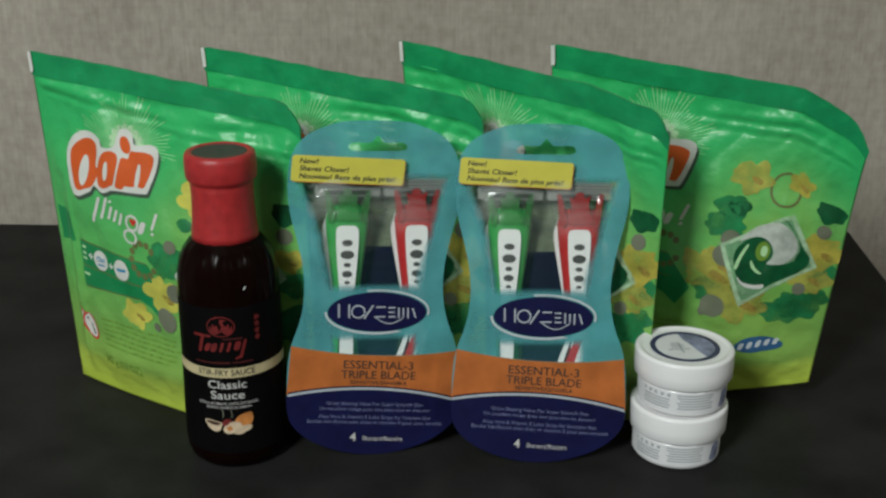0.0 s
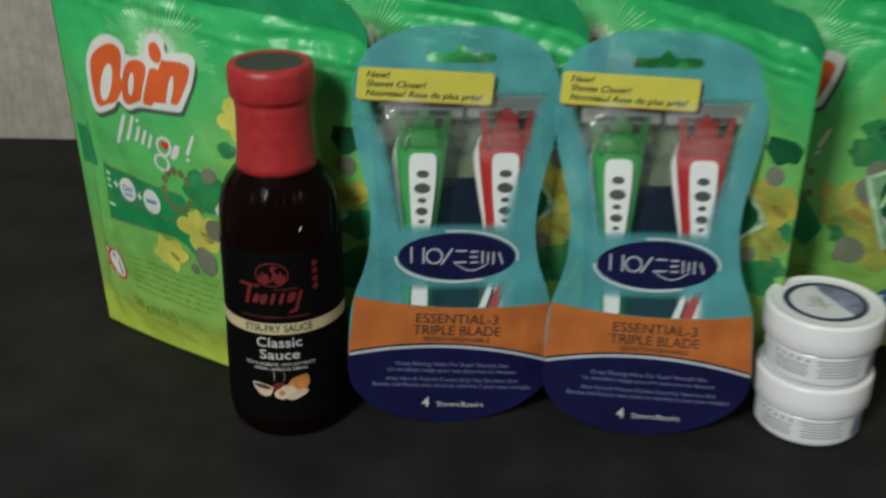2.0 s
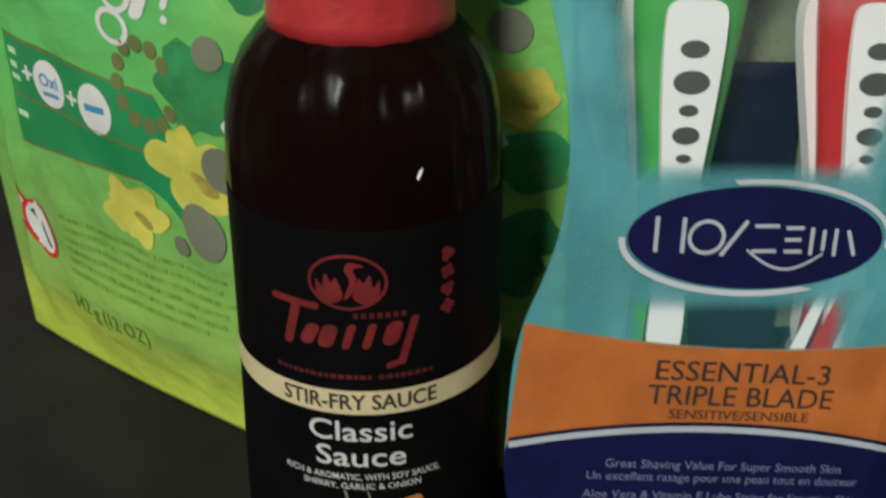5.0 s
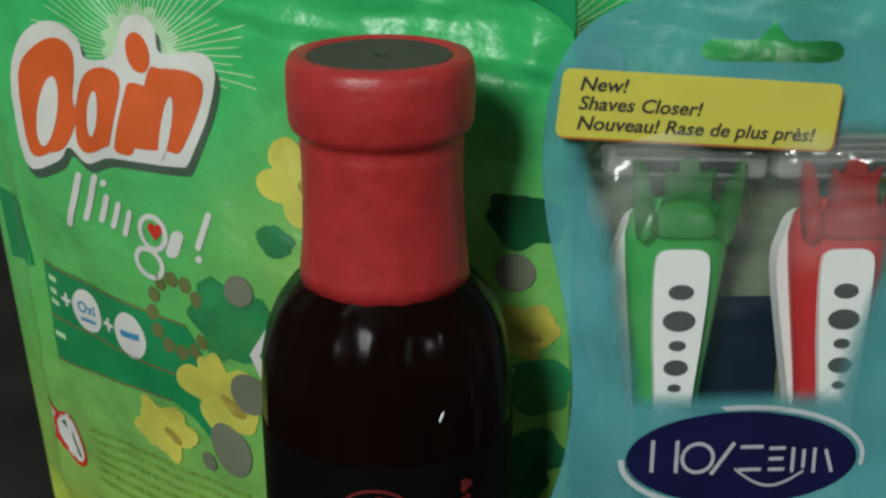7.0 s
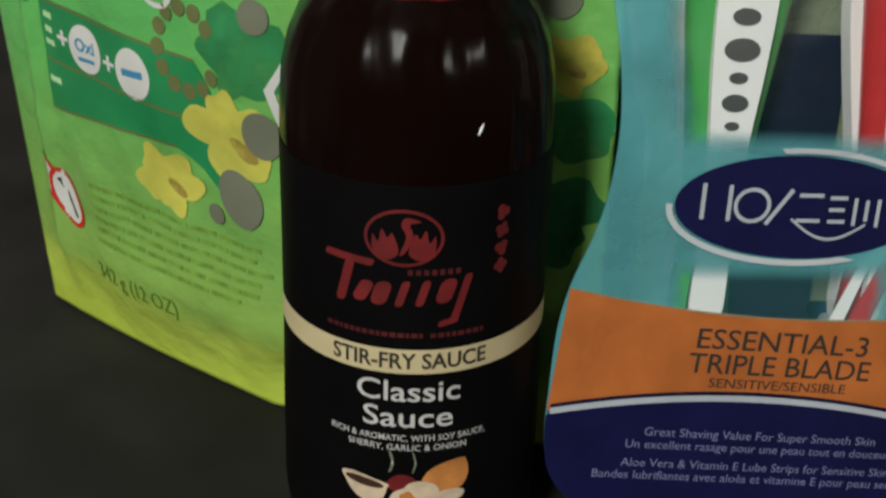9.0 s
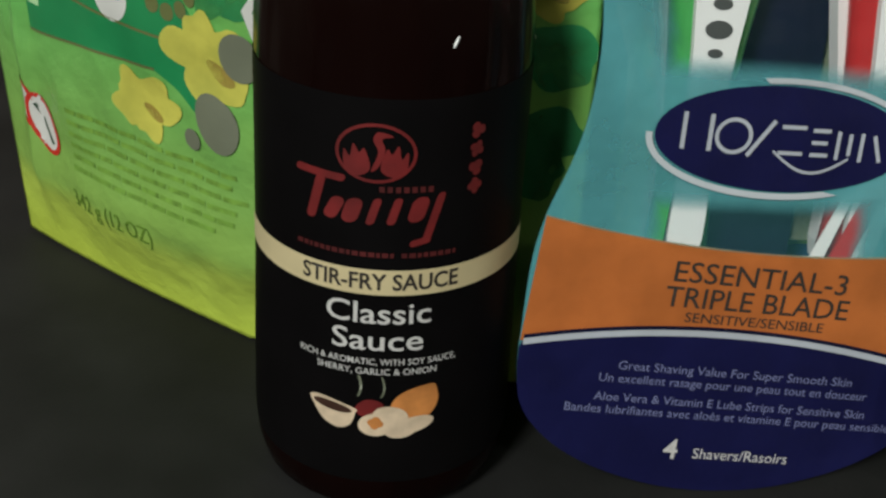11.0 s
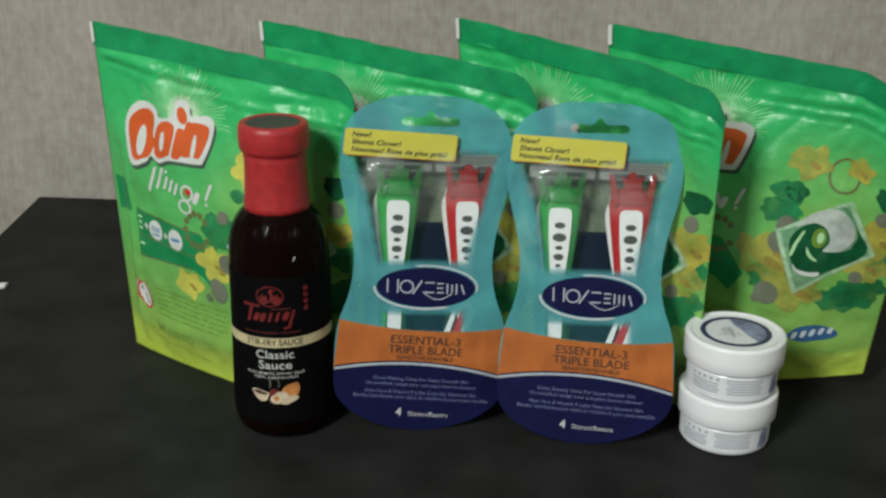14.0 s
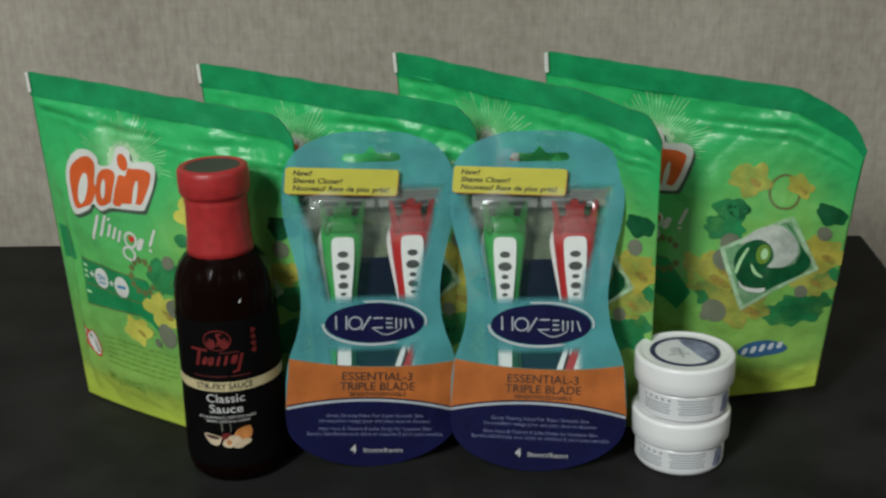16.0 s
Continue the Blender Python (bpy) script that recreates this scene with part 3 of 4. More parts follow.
    print_on("sun_glow", flat(lobed(cx, cy + 0.002, 0.0125, 15, 0.18, 0.0, 90)), "sun_glow", -0.5, "soft white glow behind the badge")
    print_on("sunburst", flats(rays), "pale", 0, "pale rays printed above the badge")
    # badge: white plaque with orange-red shapes
    plaque = smooth_loop(sv([(0.083, 0.715), (0.125, 0.785), (0.185, 0.808), (0.238, 0.793), (0.25, 0.768), (0.30, 0.778), (0.322, 0.83), (0.352, 0.842), (0.378, 0.828), (0.39, 0.795), (0.455, 0.804), (0.484, 0.775), (0.447, 0.66), (0.415, 0.64), (0.30, 0.632), (0.245, 0.612), (0.205, 0.628), (0.18, 0.602), (0.10, 0.582)]), 4)
    slim = sp(0.083, 0)[0]
    plaque = [(slim - 0.0026 + (x - slim) * 0.935, 0.825 * HIGH - (0.847 * HIGH - y) * 0.86) for x, y in plaque]
    print_on("badge_shadow", flat([(x + 0.0016, y - 0.0022) for x, y in plaque]), "shadow_grey", 1)
    print_on("badge", flat(plaque), "white", 2, "white outlined badge")
    shapes = [
        smooth_loop(sv([(0.10, 0.715), (0.14, 0.765), (0.19, 0.785), (0.225, 0.765), (0.215, 0.70), (0.225, 0.68), (0.20, 0.63), (0.165, 0.612), (0.115, 0.605)]), 4),
        smooth_loop(sv([(0.225, 0.70), (0.25, 0.745), (0.29, 0.76), (0.318, 0.74), (0.30, 0.66), (0.285, 0.645), (0.245, 0.628), (0.222, 0.645)]), 4),
        soft_bar(*sp(0.336, 0.695), 0.0068, 0.0235, -3, 0.16),
        ellipse(*sp(0.349, 0.79), 0.0042, 0.0062, 18),
        smooth_loop(sv([(0.368, 0.765), (0.39, 0.775), (0.44, 0.775), (0.462, 0.755), (0.43, 0.668), (0.40, 0.66), (0.35, 0.655), (0.345, 0.668)]), 4),
    ]
    for k, sh in enumerate(shapes):
        print_on("badge_shape", flat([(slim - 0.0026 + (x - slim) * 0.935, 0.825 * HIGH - (0.847 * HIGH - y) * 0.86) for x, y in sh]), "orange_red", 6)
    # white slits and eyes in the badge's shapes
    for s, v, rx, ry, tn in ((0.160, 0.672, 0.0036, 0.0105, -14), (0.264, 0.690, 0.0019, 0.0066, -10), (0.398, 0.690, 0.0016, 0.0090, -9)):
        x, y = sp(s, v)
        print_on("badge_slit", flat(ellipse(slim - 0.0026 + (x - slim) * 0.935, 0.825 * HIGH - (0.847 * HIGH - y) * 0.86, rx, ry, tn)), "white", 9)
    # slanted white strokes and rings under the badge
    for s, v, w, h in ((0.185, 0.565, 0.0024, 0.0185), (0.220, 0.575, 0.0021, 0.0155), (0.244, 0.565, 0.0021, 0.0095), (0.249, 0.600, 0.0021, 0.0021), (0.266, 0.560, 0.0021, 0.0090), (0.289, 0.555, 0.0021, 0.0090), (0.376, 0.545, 0.0040, 0.0085), (0.428, 0.572, 0.0022, 0.0120), (0.418, 0.534, 0.0024, 0.0022)):
        print_on("white_stroke", flat(soft_bar(*sp(s, v), w, h, -4, 0.3, 0.45)), "white", 3)
    for s, v, rx, ry in ((0.338, 0.553, 0.0052, 0.0055), (0.326, 0.510, 0.0058, 0.0050)):
        x, y = sp(s, v)
        print_on("white_ring", flat(ellipse(x, y, rx, ry), ellipse(x, y, rx - 0.0017, ry - 0.0015)), "white", 3)
    hx, hy = sp(0.343, 0.556)
    print_on("heart", flat([(hx, hy - 0.0026), (hx + 0.0026, hy + 0.0004), (hx + 0.0020, hy + 0.0022), (hx + 0.0008, hy + 0.0024), (hx, hy + 0.0014), (hx - 0.0008, hy + 0.0024), (hx - 0.0020, hy + 0.0022), (hx - 0.0026, hy + 0.0004)]), "red", 4)
    # dark green banner with lines, discs, pluses and a ring of beads
    print_on("banner", flat(sv([(0.078, 0.455), (0.08, 0.452), (0.22, 0.447), (0.385, 0.437), (0.47, 0.33), (0.425, 0.27), (0.385, 0.30), (0.344, 0.319), (0.20, 0.312), (0.08, 0.302)])), "banner", 1, "dark green printed banner")
    print_on("banner_side", flat(sv([(-0.018, 0.535), (0.050, 0.528), (0.060, 0.440), (-0.012, 0.432)])), "banner", 1)
    for a, b in (((0.08, 0.450), (0.385, 0.437)), ((0.08, 0.372), (0.40, 0.362)), ((0.08, 0.304), (0.345, 0.320))):
        (ax, ay), (bx, by) = sp(*a), sp(*b)
        print_on("banner_line", flat([(ax, ay - 0.0004), (bx, by - 0.0004), (bx, by + 0.0004), (ax, ay + 0.0004)]), "brown", 2)
    for (s, v), r in (((0.176, 0.403), 0.0062), ((0.273, 0.396), 0.0064)):
        x, y = sp(s, v)
        disc = print_on("disc", flat(ellipse(x, y, r, r * 1.12)), "white", 2)
        if s < 0.2:
            print_on("disc_word", writing("Oxi", 0.0036, x, y + 0.0008, width=0.0072, bold=0.04), "disc_blue", 3)
            print_on("disc_line", flat(bar(x, y - 0.0032, 0.0062, 0.0012)), "disc_blue", 3)
        else:
            print_on("disc_line", flat(bar(x, y + 0.0002, 0.0080, 0.0020, 6)), "disc_blue", 3)
    for s, v in ((0.130, 0.408), (0.225, 0.398)):
        x, y = sp(s, v)
        print_on("plus_sign", flats([bar(x, y, 0.0044, 0.0011), bar(x, y, 0.0011, 0.0044)]), "white", 2)
    for s, v, w in ((0.098, 0.43, 0.004), (0.098, 0.412, 0.0035), (0.098, 0.395, 0.0045), (0.098, 0.345, 0.005)):
        print_on("banner_word", flat(bar(*sp(s, v), w, 0.0018)), "pale", 2)
    for k in range(11):
        a = radians(40 + 29 * k)
        x, y = sp(0.372, 0.447)
        print_on("bead", flat(ellipse(x + 0.0093 * math.cos(a), y + 0.0112 * math.sin(a), 0.0021, 0.0024)), "brown", 3)
    # leaves, flowers and pebbles
    def shown(i, first, s):
        return (i < first or s > 0.8) if seed == 1 else i >= first

    def ragged(loop, cx, cy, amount):
        out = []
        for px, py in loop:
            k = 1 + amount * noise.noise(Vector((px * 150, py * 150, cx * 90)))
            out.append((cx + (px - cx) * k, cy + (py - cy) * k))
        return out

    for i, (s, v, r, k, mat) in enumerate(((0.468, 0.460, 0.0172, 5, "leaf"), (0.566, 0.580, 0.0064, 3, "leaf"), (0.61, 0.60, 0.012, 3, "leaf"), (0.935, 0.645, 0.011, 3, "deep"), (0.64, 0.603, 0.0072, 3, "deep"), (0.585, 0.545, 0.014, 4, "leaf"), (0.90, 0.30, 0.018, 4, "leaf"), (0.60, 0.335, 0.019, 4, "leaf"), (0.83, 0.27, 0.015, 3, "leaf"), (0.95, 0.42, 0.012, 3, "leaf"))):
        if not shown(i, 2, s):
            continue
        x, y = sp(s, v)
        print_on("leaf", flat(ragged(lobed(x, y, r, k, 0.22, s * 9, 44, 0.75), x, y, 0.4)), mat, 1 + s)
    for i, (s, v, r, mat) in enumerate(((0.318, 0.268, 0.0116, "yellow"), (0.442, 0.355, 0.0142, "yellow"), (0.622, 0.655, 0.0138, "yellow"), (0.665, 0.700, 0.0135, "yellow"), (0.54, 0.40, 0.0200, "yellow"), (0.935, 0.50, 0.0165, "ochre"), (0.68, 0.30, 0.020, "yellow"), (0.82, 0.70, 0.009, "ochre"), (0.91, 0.40, 0.016, "yellow"), (0.58, 0.42, 0.016, "ochre"))):
        if not shown(i, 3, s) or (seed == 1 and 0.8 < s < 0.93):
            continue
        x, y = sp(s, v)
        if seed == 1 and s > 0.9:
            r = 0.6 * r
        # the other pouches get a fainter, darker yellow with the shade put into it
        if seed > 1 and mat == "yellow":
            mat = "shaded_yellow"
        flower = print_on("flower", flat(ragged(lobed(x, y, r, 5, 0.30, s * 11, 56, 0.9), x, y, 0.35)), mat, 4.5 + 3 * ((s * 7.3) % 1))
        print_on("flower_shade", flat(ragged(ellipse(x + 0.25 * r, y - 0.2 * r, 0.34 * r, 0.16 * r, -30), x, y, 0.3)), "amber", 9, parent=flower)
    for i, (s, v, rx, ry, tn) in enumerate(((0.450, 0.276, 0.0068, 0.0086, 20), (0.403, 0.243, 0.0028, 0.0032, 0), (0.490, 0.510, 0.0044, 0.0046, 0), (0.492, 0.366, 0.0056, 0.0068, 10), (0.57, 0.279, 0.0080, 0.0085, 30), (0.525, 0.262, 0.0030, 0.0036, 0), (0.62, 0.50, 0.0064, 0.0075, 0), (0.60, 0.45, 0.0075, 0.008, 0), (0.925, 0.575, 0.0050, 0.0056, 0), (0.88, 0.355, 0.0046, 0.0050, 0))):
        if not shown(i, 4, s):
            continue
        print_on("pebble", flat(ellipse(*sp(s, v), rx, ry, tn)), "grey", 10)
    x, y = sp(0.775, 0.67)
    print_on("pale_ring", flat(ellipse(x, y, 0.0100, 0.0120), ellipse(x, y, 0.0084, 0.0103)), "brown", 3)
    if seed == 1:
        print_on("capsule_corner", flat(sv([(0.565, 0.490), (0.500, 0.425), (0.545, 0.330), (0.556, 0.336), (0.516, 0.425), (0.572, 0.480)])), "white", 5)
    # swirled capsule, offsets in millimetres from its heart
    hx, hy = sp(0.765, 0.480)
    hx, hy = hx - 0.0060, hy - 0.0020

    def mm(points, per=4):
        return flat(smooth_loop([(hx + px * 0.00112, hy + py * 0.00112) for px, py in points], per))

    rim = [(-24, 1), (-22, 4), (11, 25), (14, 26), (16, 24), (32, -3), (32, -6), (29, -9), (-6, -36), (-9, -37), (-11, -34)]
    print_on("capsule", mm(rim), "capsule_rim", 11, "pale edge of the printed capsule")
    print_on("capsule_fill", mm([(px * 0.89 + 0.3, py * 0.89 - 0.4) for px, py in rim]), "capsule_haze", 13)
    print_on("capsule_body", mm([(-16, -5), (-13, 4), (-5, 9), (2, 7), (6, -1), (4, -7), (13, -7), (22, -2), (28, -3), (23, -11), (13, -18), (4, -24), (-5, -25), (-12, -19)]), "deep", 15)
    print_on("capsule_body", mm([(9, 22), (14, 19), (21, 9), (28, 0), (24, -5), (19, -4), (21, 5), (17, 15)]), "deep", 15)
    print_on("capsule_swirl", mm([(-14, 6), (-8, 13.5), (-1, 17.7), (8, 19), (16, 14.3), (19.6, 5.4), (17, -2.7), (11.4, -7.5), (3.4, -8.2), (5.7, -4), (5.7, 1.4), (2.3, 6.8), (-3.4, 9.2), (-10, 7.5)]), "capsule_white", 17, "white comma of the capsule")
    print_on("capsule_streak", mm([(-9.6, 3.6), (-13, -3), (-15, -11), (-13.4, -12), (-11.6, -5), (-8.4, 3)]), "pale", 18)
    print_on("capsule_streak", mm([(-12.4, -17), (-9, -21), (-2, -22.6), (3.4, -22), (2.4, -25), (-6, -24.6), (-11, -21)]), "white", 18)
    print_on("capsule_streak", mm([(-6, -6), (-2.4, -11.5), (1.4, -15), (-2, -14.4), (-5.4, -10.5)]), "pale", 18)
    print_on("capsule_heart", flat(ellipse(hx, hy, 0.0046, 0.0072)), "small_text", 20)
    print_on("capsule_heart", flat(ellipse(hx + 0.0008, hy + 0.0002, 0.0022, 0.0040)), "pale", 22)
    # small blue badge low down
    x, y = sp(0.775, 0.140)
    print_on("blue_badge", flat(lobed(x, y, 0.0180, 3, 0.15, 0.6, 40, 0.36)), "sky_blue", 4, "small dark blue badge")
    for k in range(5):
        print_on("badge_mark", flat(soft_bar(x - 0.012 + 0.006 * k, y + 0.0008 * k - 0.001, 0.0034, 0.0052, 0, 0.3, 0.4)), "silver", 5)
    # fine print, weight and warning mark
    rng = random.Random(4)
    for k in range(6):
        s0, s1, v = 0.145, 0.47 - 0.04 * rng.random(), 0.213 - 0.0165 * k
        px = s0
        while px < s1:
            w = 0.02 + 0.04 * rng.random()
            print_on("fine_print_word", flat(bar(*sp(px + w / 2, v - 0.012 * (px - s0)), w * WIDE * 0.90, 0.0015)), "faint_text", 2)
            px += w
    print_on("weight", writing("342 g (12 OZ)", 0.0060, *sp(0.222, 0.078), width=0.033, turn=-2), "small_text", 2)
    x, y = sp(0.079, 0.170)
    print_on("warning_mark", flat(ellipse(x, y, 0.0052, 0.0098, 24)), "white", 3)
    print_on("warning_ring", flat(ellipse(x, y, 0.0052, 0.0098, 24), ellipse(x, y, 0.0040, 0.0082, 24)), "red", 4)
    print_on("warning_bar", flat(bar(x, y, 0.0012, 0.013, 30)), "shadow_grey", 4)
    x, y = sp(0.045, 0.198)
    print_on("warning_mark", flat(ellipse(x, y, 0.0036, 0.0085, 20)), "white", 2)
    print_on("warning_ring", flat(ellipse(x, y, 0.0036, 0.0085, 20), ellipse(x, y, 0.0026, 0.0070, 20)), "red", 3)
    return ob


pouch([(0, (-0.266, 0.740, 0.236)), (1, (-0.0843, 0.678, 0.216))], [(0, (-0.2585, 0.7465, 0.001)), (0.5, (-0.1705, 0.6975, 0.0005)), (1, (-0.079, 0.676, 0.004))], "glossy green detergent pouch standing behind the sauce bottle", 1)
pouch([(0, (-0.158, 0.757, 0.236)), (1, (0.0252, 0.692, 0.2165))], [(0, (-0.143, 0.750, 0.008)), (0.2, (-0.108, 0.738, 0.0005)), (0.8, (-0.002, 0.698, 0.0005)), (1, (0.031, 0.694, 0.004))], "glossy green detergent pouch standing behind the razor packs", 2)
pouch([(0, (-0.028, 0.755, 0.241)), (0.7, (0.089, 0.690, 0.2265)), (1, (0.1325, 0.655, 0.217))], [(0, (-0.015, 0.757, 0.008)), (0.2, (0.018, 0.742, 0.0005)), (0.8, (0.106, 0.696, 0.0005)), (1, (0.133, 0.680, 0.006))], "glossy green detergent pouch overlapping the last one", 3)
pouch([(0, (0.069, 0.752, 0.2395)), (0.78, (0.222, 0.704, 0.222)), (1, (0.263, 0.700, 0.197))], [(0, (0.080, 0.768, 0.006)), (0.2, (0.113, 0.762, 0.0005)), (0.66, (0.194, 0.738, 0.0005)), (1, (0.250, 0.722, 0.014))], "glossy green detergent pouch with its top corner folded back", 4)


# ---- sauce bottle ----
def sauce_bottle():
    ob = thing("sauce_bottle", pose(-0.128, 0.651, 0, 0, 0, 3), "dark glass sauce bottle with red sealed cap", "bottle")
    outline = [(0, 0.003), (0.018, 0.003), (0.0225, 0.0), (0.0262, 0.0008), (0.0292, 0.004), (0.0306, 0.009), (0.0310, 0.016), (0.0308, 0.035), (0.0302, 0.06), (0.0299, 0.085), (0.0298, 0.105), (0.0295, 0.115), (0.0289, 0.1225), (0.0274, 0.129), (0.0250, 0.1345), (0.0218, 0.1388), (0.0186, 0.1418), (0.0172, 0.146), (0.0165, 0.154), (0, 0.154)]
    outline = [(r * 1.027, z * 1.02) for r, z in outline]
    part("body", lathe(outline, 96), "glass", ob, "near-black brown glass full of sauce", smooth=True)
    sleeve = [(0.0172, 0.1400), (0.0196, 0.1402), (0.0193, 0.144), (0.0186, 0.150), (0.0181, 0.160), (0.0180, 0.170), (0.0183, 0.1722), (0.0178, 0.1736), (0.0184, 0.1748), (0.0199, 0.1760), (0.0204, 0.1775), (0.0206, 0.183), (0.0206, 0.1878), (0.0203, 0.1900), (0.0195, 0.1914), (0.0172, 0.1919), (0.0157, 0.1912), (0.0153, 0.1895), (0.0150, 0.1890)]
    sleeve = [(r * 1.015, z * 1.022) for r, z in sleeve]
    bm = lathe(sleeve, 96)
    for v in bm.verts:
        k = 0.00022 * noise.noise(v.co * 260) + (0.00014 * noise.noise(Vector((math.atan2(v.co.y, v.co.x) * 7, v.co.z * 200, 2))) if v.co.z < 0.178 else 0)
        r = Vector((v.co.x, v.co.y, 0)).normalized()
        v.co += r * k
    part("cap_sleeve", bm, "sleeve", ob, "red shrink-wrapped cap sleeve", smooth=True)
    part("cap_top", lathe([(0, 0.1950), (0.0090, 0.1951), (0.0157, 0.1955), (0.0160, 0.1925), (0, 0.1922)], 64), "cap_top", ob, "charcoal cap top", smooth=False)
    part("cap_mark", flats([bar(-0.0009, 0.0004, 0.0012, 0.0016, 20), bar(0.0010, 0.0002, 0.0012, 0.0016, -20)]), "ink", ob).location = (0, 0, 0.1953)
    # small raised flaws in the glass, their bright glint painted on as pale colour
    for az, z, long, wide, lean in ((28.0, 0.1215, 0.0030, 0.00050, 28), (33.5, 0.1262, 0.0008, 0.00045, 0)):
        bm = bmesh.new()
        bmesh.ops.create_uvsphere(bm, u_segments=10, v_segments=8, radius=1.0)
        r = 0.0293 if z < 0.125 else 0.0283
        a = radians(az)
        m = Matrix.Translation((r * math.sin(a), -r * math.cos(a), z)) @ Matrix.Rotation(a, 4, "Z") @ Matrix.Rotation(radians(-22), 4, "X") @ Matrix.Rotation(radians(lean), 4, "Y")
        bmesh.ops.transform(bm, matrix=m @ Matrix.Diagonal((wide, 0.0006, long, 1)), verts=bm.verts)
        part("scratch_glint", bm, "scratch_glint", ob, "scratch in the glass, its bright glint coloured pale", smooth=True)
    R = [(z, r) for r, z in outline[3:14]]

    def radius(z):
        for (a, ra), (b, rb) in zip(R, R[1:]):
            if a <= z <= b:
                return ra + (rb - ra) * (z - a) / (b - a)
        return R[-1][1]

    def on(off):
        def place(x, z):
            r = radius(z) + off
            a = x / 0.031
            return Vector((r * math.sin(a), -r * math.cos(a), z))
        return place

    def raised(bm, dy):
        bmesh.ops.translate(bm, vec=(0, dy, 0), verts=bm.verts)
        return bm

    def put(name, bm, mat, level, label="", parent=None):
        return part(name, wrapped(raised(bm, 0 if name == "label" else 0.0075), on(0.00015 + 0.00012 * level), (0.0025, 0.004)), mat, parent or ob, label, smooth=True)

    sheet = put("label", flat(soft_bar(0, 0.0610, 0.122, 0.096, 0, 0, 0.04)), "label", 0, "black paper label wrapped round the bottle")
    put("cream_band", flat(bar(0.003, 0.0597, 0.090, 0.0062)), "cream", 1, "cream band across the label", sheet)
    put("band_line", writing("STIR-FRY SAUCE", 0.0038, 0.0, 0.0597, width=0.0350, bold=0.03), "ink", 2, parent=sheet)
    # red emblem and brand shapes
    ex, ez = -0.0015, 0.0897

    def wing(points):
        return flat(smooth_loop([(ex + 0.90 * px, ez + 0.86 * pz) for px, pz in points], 4))

    put("emblem_ring", flat(ellipse(ex, ez, 0.0085, 0.0066), ellipse(ex, ez, 0.0078, 0.0059)), "label_red", 1, parent=sheet)
    for sgn in (-1, 1):
        put("emblem_wing", wing([(sgn * 0.0012, -0.0040), (sgn * 0.0042, -0.0060), (sgn * 0.0072, -0.0040), (sgn * 0.0074, 0.0006), (sgn * 0.0060, -0.0012), (sgn * 0.0052, 0.0022), (sgn * 0.0038, 0.0000), (sgn * 0.0026, 0.0012)]), "label_red", 1, parent=sheet)
    put("emblem_neck", wing([(-0.0010, -0.0045), (0.0008, -0.0032), (0.0022, 0.0010), (0.0014, 0.0038), (0.0040, 0.0046), (0.0005, 0.0056), (-0.0006, 0.0034), (0.0006, 0.0004)]), "label_red", 2, parent=sheet)
    for cx, cz, w, h, tn, sl in ((-0.0130, 0.0856, 0.0116, 0.0017, -2, 0.3), (-0.0138, 0.0800, 0.0022, 0.0104, 0, 0.25), (-0.0096, 0.0784, 0.0030, 0.0056, -10, 0.3), (-0.0056, 0.0784, 0.0036, 0.0058, 0, 0.3), (-0.0010, 0.0786, 0.0018, 0.0062, 0, 0.3), (0.0034, 0.0788, 0.0018, 0.0062, 0, 0.3), (0.0084, 0.0792, 0.0036, 0.0058, 0, 0.3), (0.0118, 0.0772, 0.0018, 0.0112, 0, 0.3), (0.0090, 0.0716, 0.0046, 0.0015, 14, 0.2)):
        put("brand_stroke", flat(soft_bar(cx - 0.0006, cz - 0.0020, w, h, tn, sl, 0.45)), "label_red", 1, parent=sheet)
    for k in range(7):
        put("small_red_word", flat(bar(0.0000 + 0.0017 * k, 0.0818, 0.0011, 0.0013)), "label_red_dim", 1, parent=sheet)
    rng = random.Random(6)
    px = -0.0190
    while px < 0.0165:
        w = 0.0007 + 0.0008 * rng.random()
        put("small_red_word", flat(bar(px + w / 2, 0.0664, w, 0.0011)), "label_red_dim", 1, parent=sheet)
        px += w + (0.0016 if rng.random() < 0.2 else 0.0004)
    for k in range(4):
        put("red_side_mark", flat(lobed(0.0205, 0.0935 - 0.0042 * k, 0.0019, 3 + k % 2, 0.45, k, 24)), "label_red", 1, parent=sheet)
    put("name_line", writing("Classic", 0.0052, 0.0, 0.0517, width=0.0232, bold=0.012), "label_white", 1, parent=sheet)
    put("name_line", writing("Sauce", 0.0052, 0.0, 0.0448, width=0.0202, bold=0.012), "label_white", 1, parent=sheet)
    put("description_line", writing("RICH & AROMATIC, WITH SOY SAUCE,", 0.0016, 0.0, 0.0394, width=0.036, bold=0.01), "label_white", 1, parent=sheet)
    put("description_line", writing("SHERRY, GARLIC & ONION", 0.0016, 0.0, 0.0368, width=0.027, bold=0.01), "label_white", 1, parent=sheet)
    # picture of a bowl, an onion and garlic
    put("steam", flats([smooth_loop([(-0.0040, 0.0300), (-0.0034, 0.0325), (-0.0040, 0.0355), (-0.0034, 0.0353), (-0.0029, 0.0325), (-0.0035, 0.0302)], 3), smooth_loop([(0.0012, 0.0300), (0.0018, 0.0325), (0.0012, 0.0355), (0.0016, 0.0353), (0.0022, 0.0325), (0.0016, 0.0302)], 3)]), "grey", 1, parent=sheet)
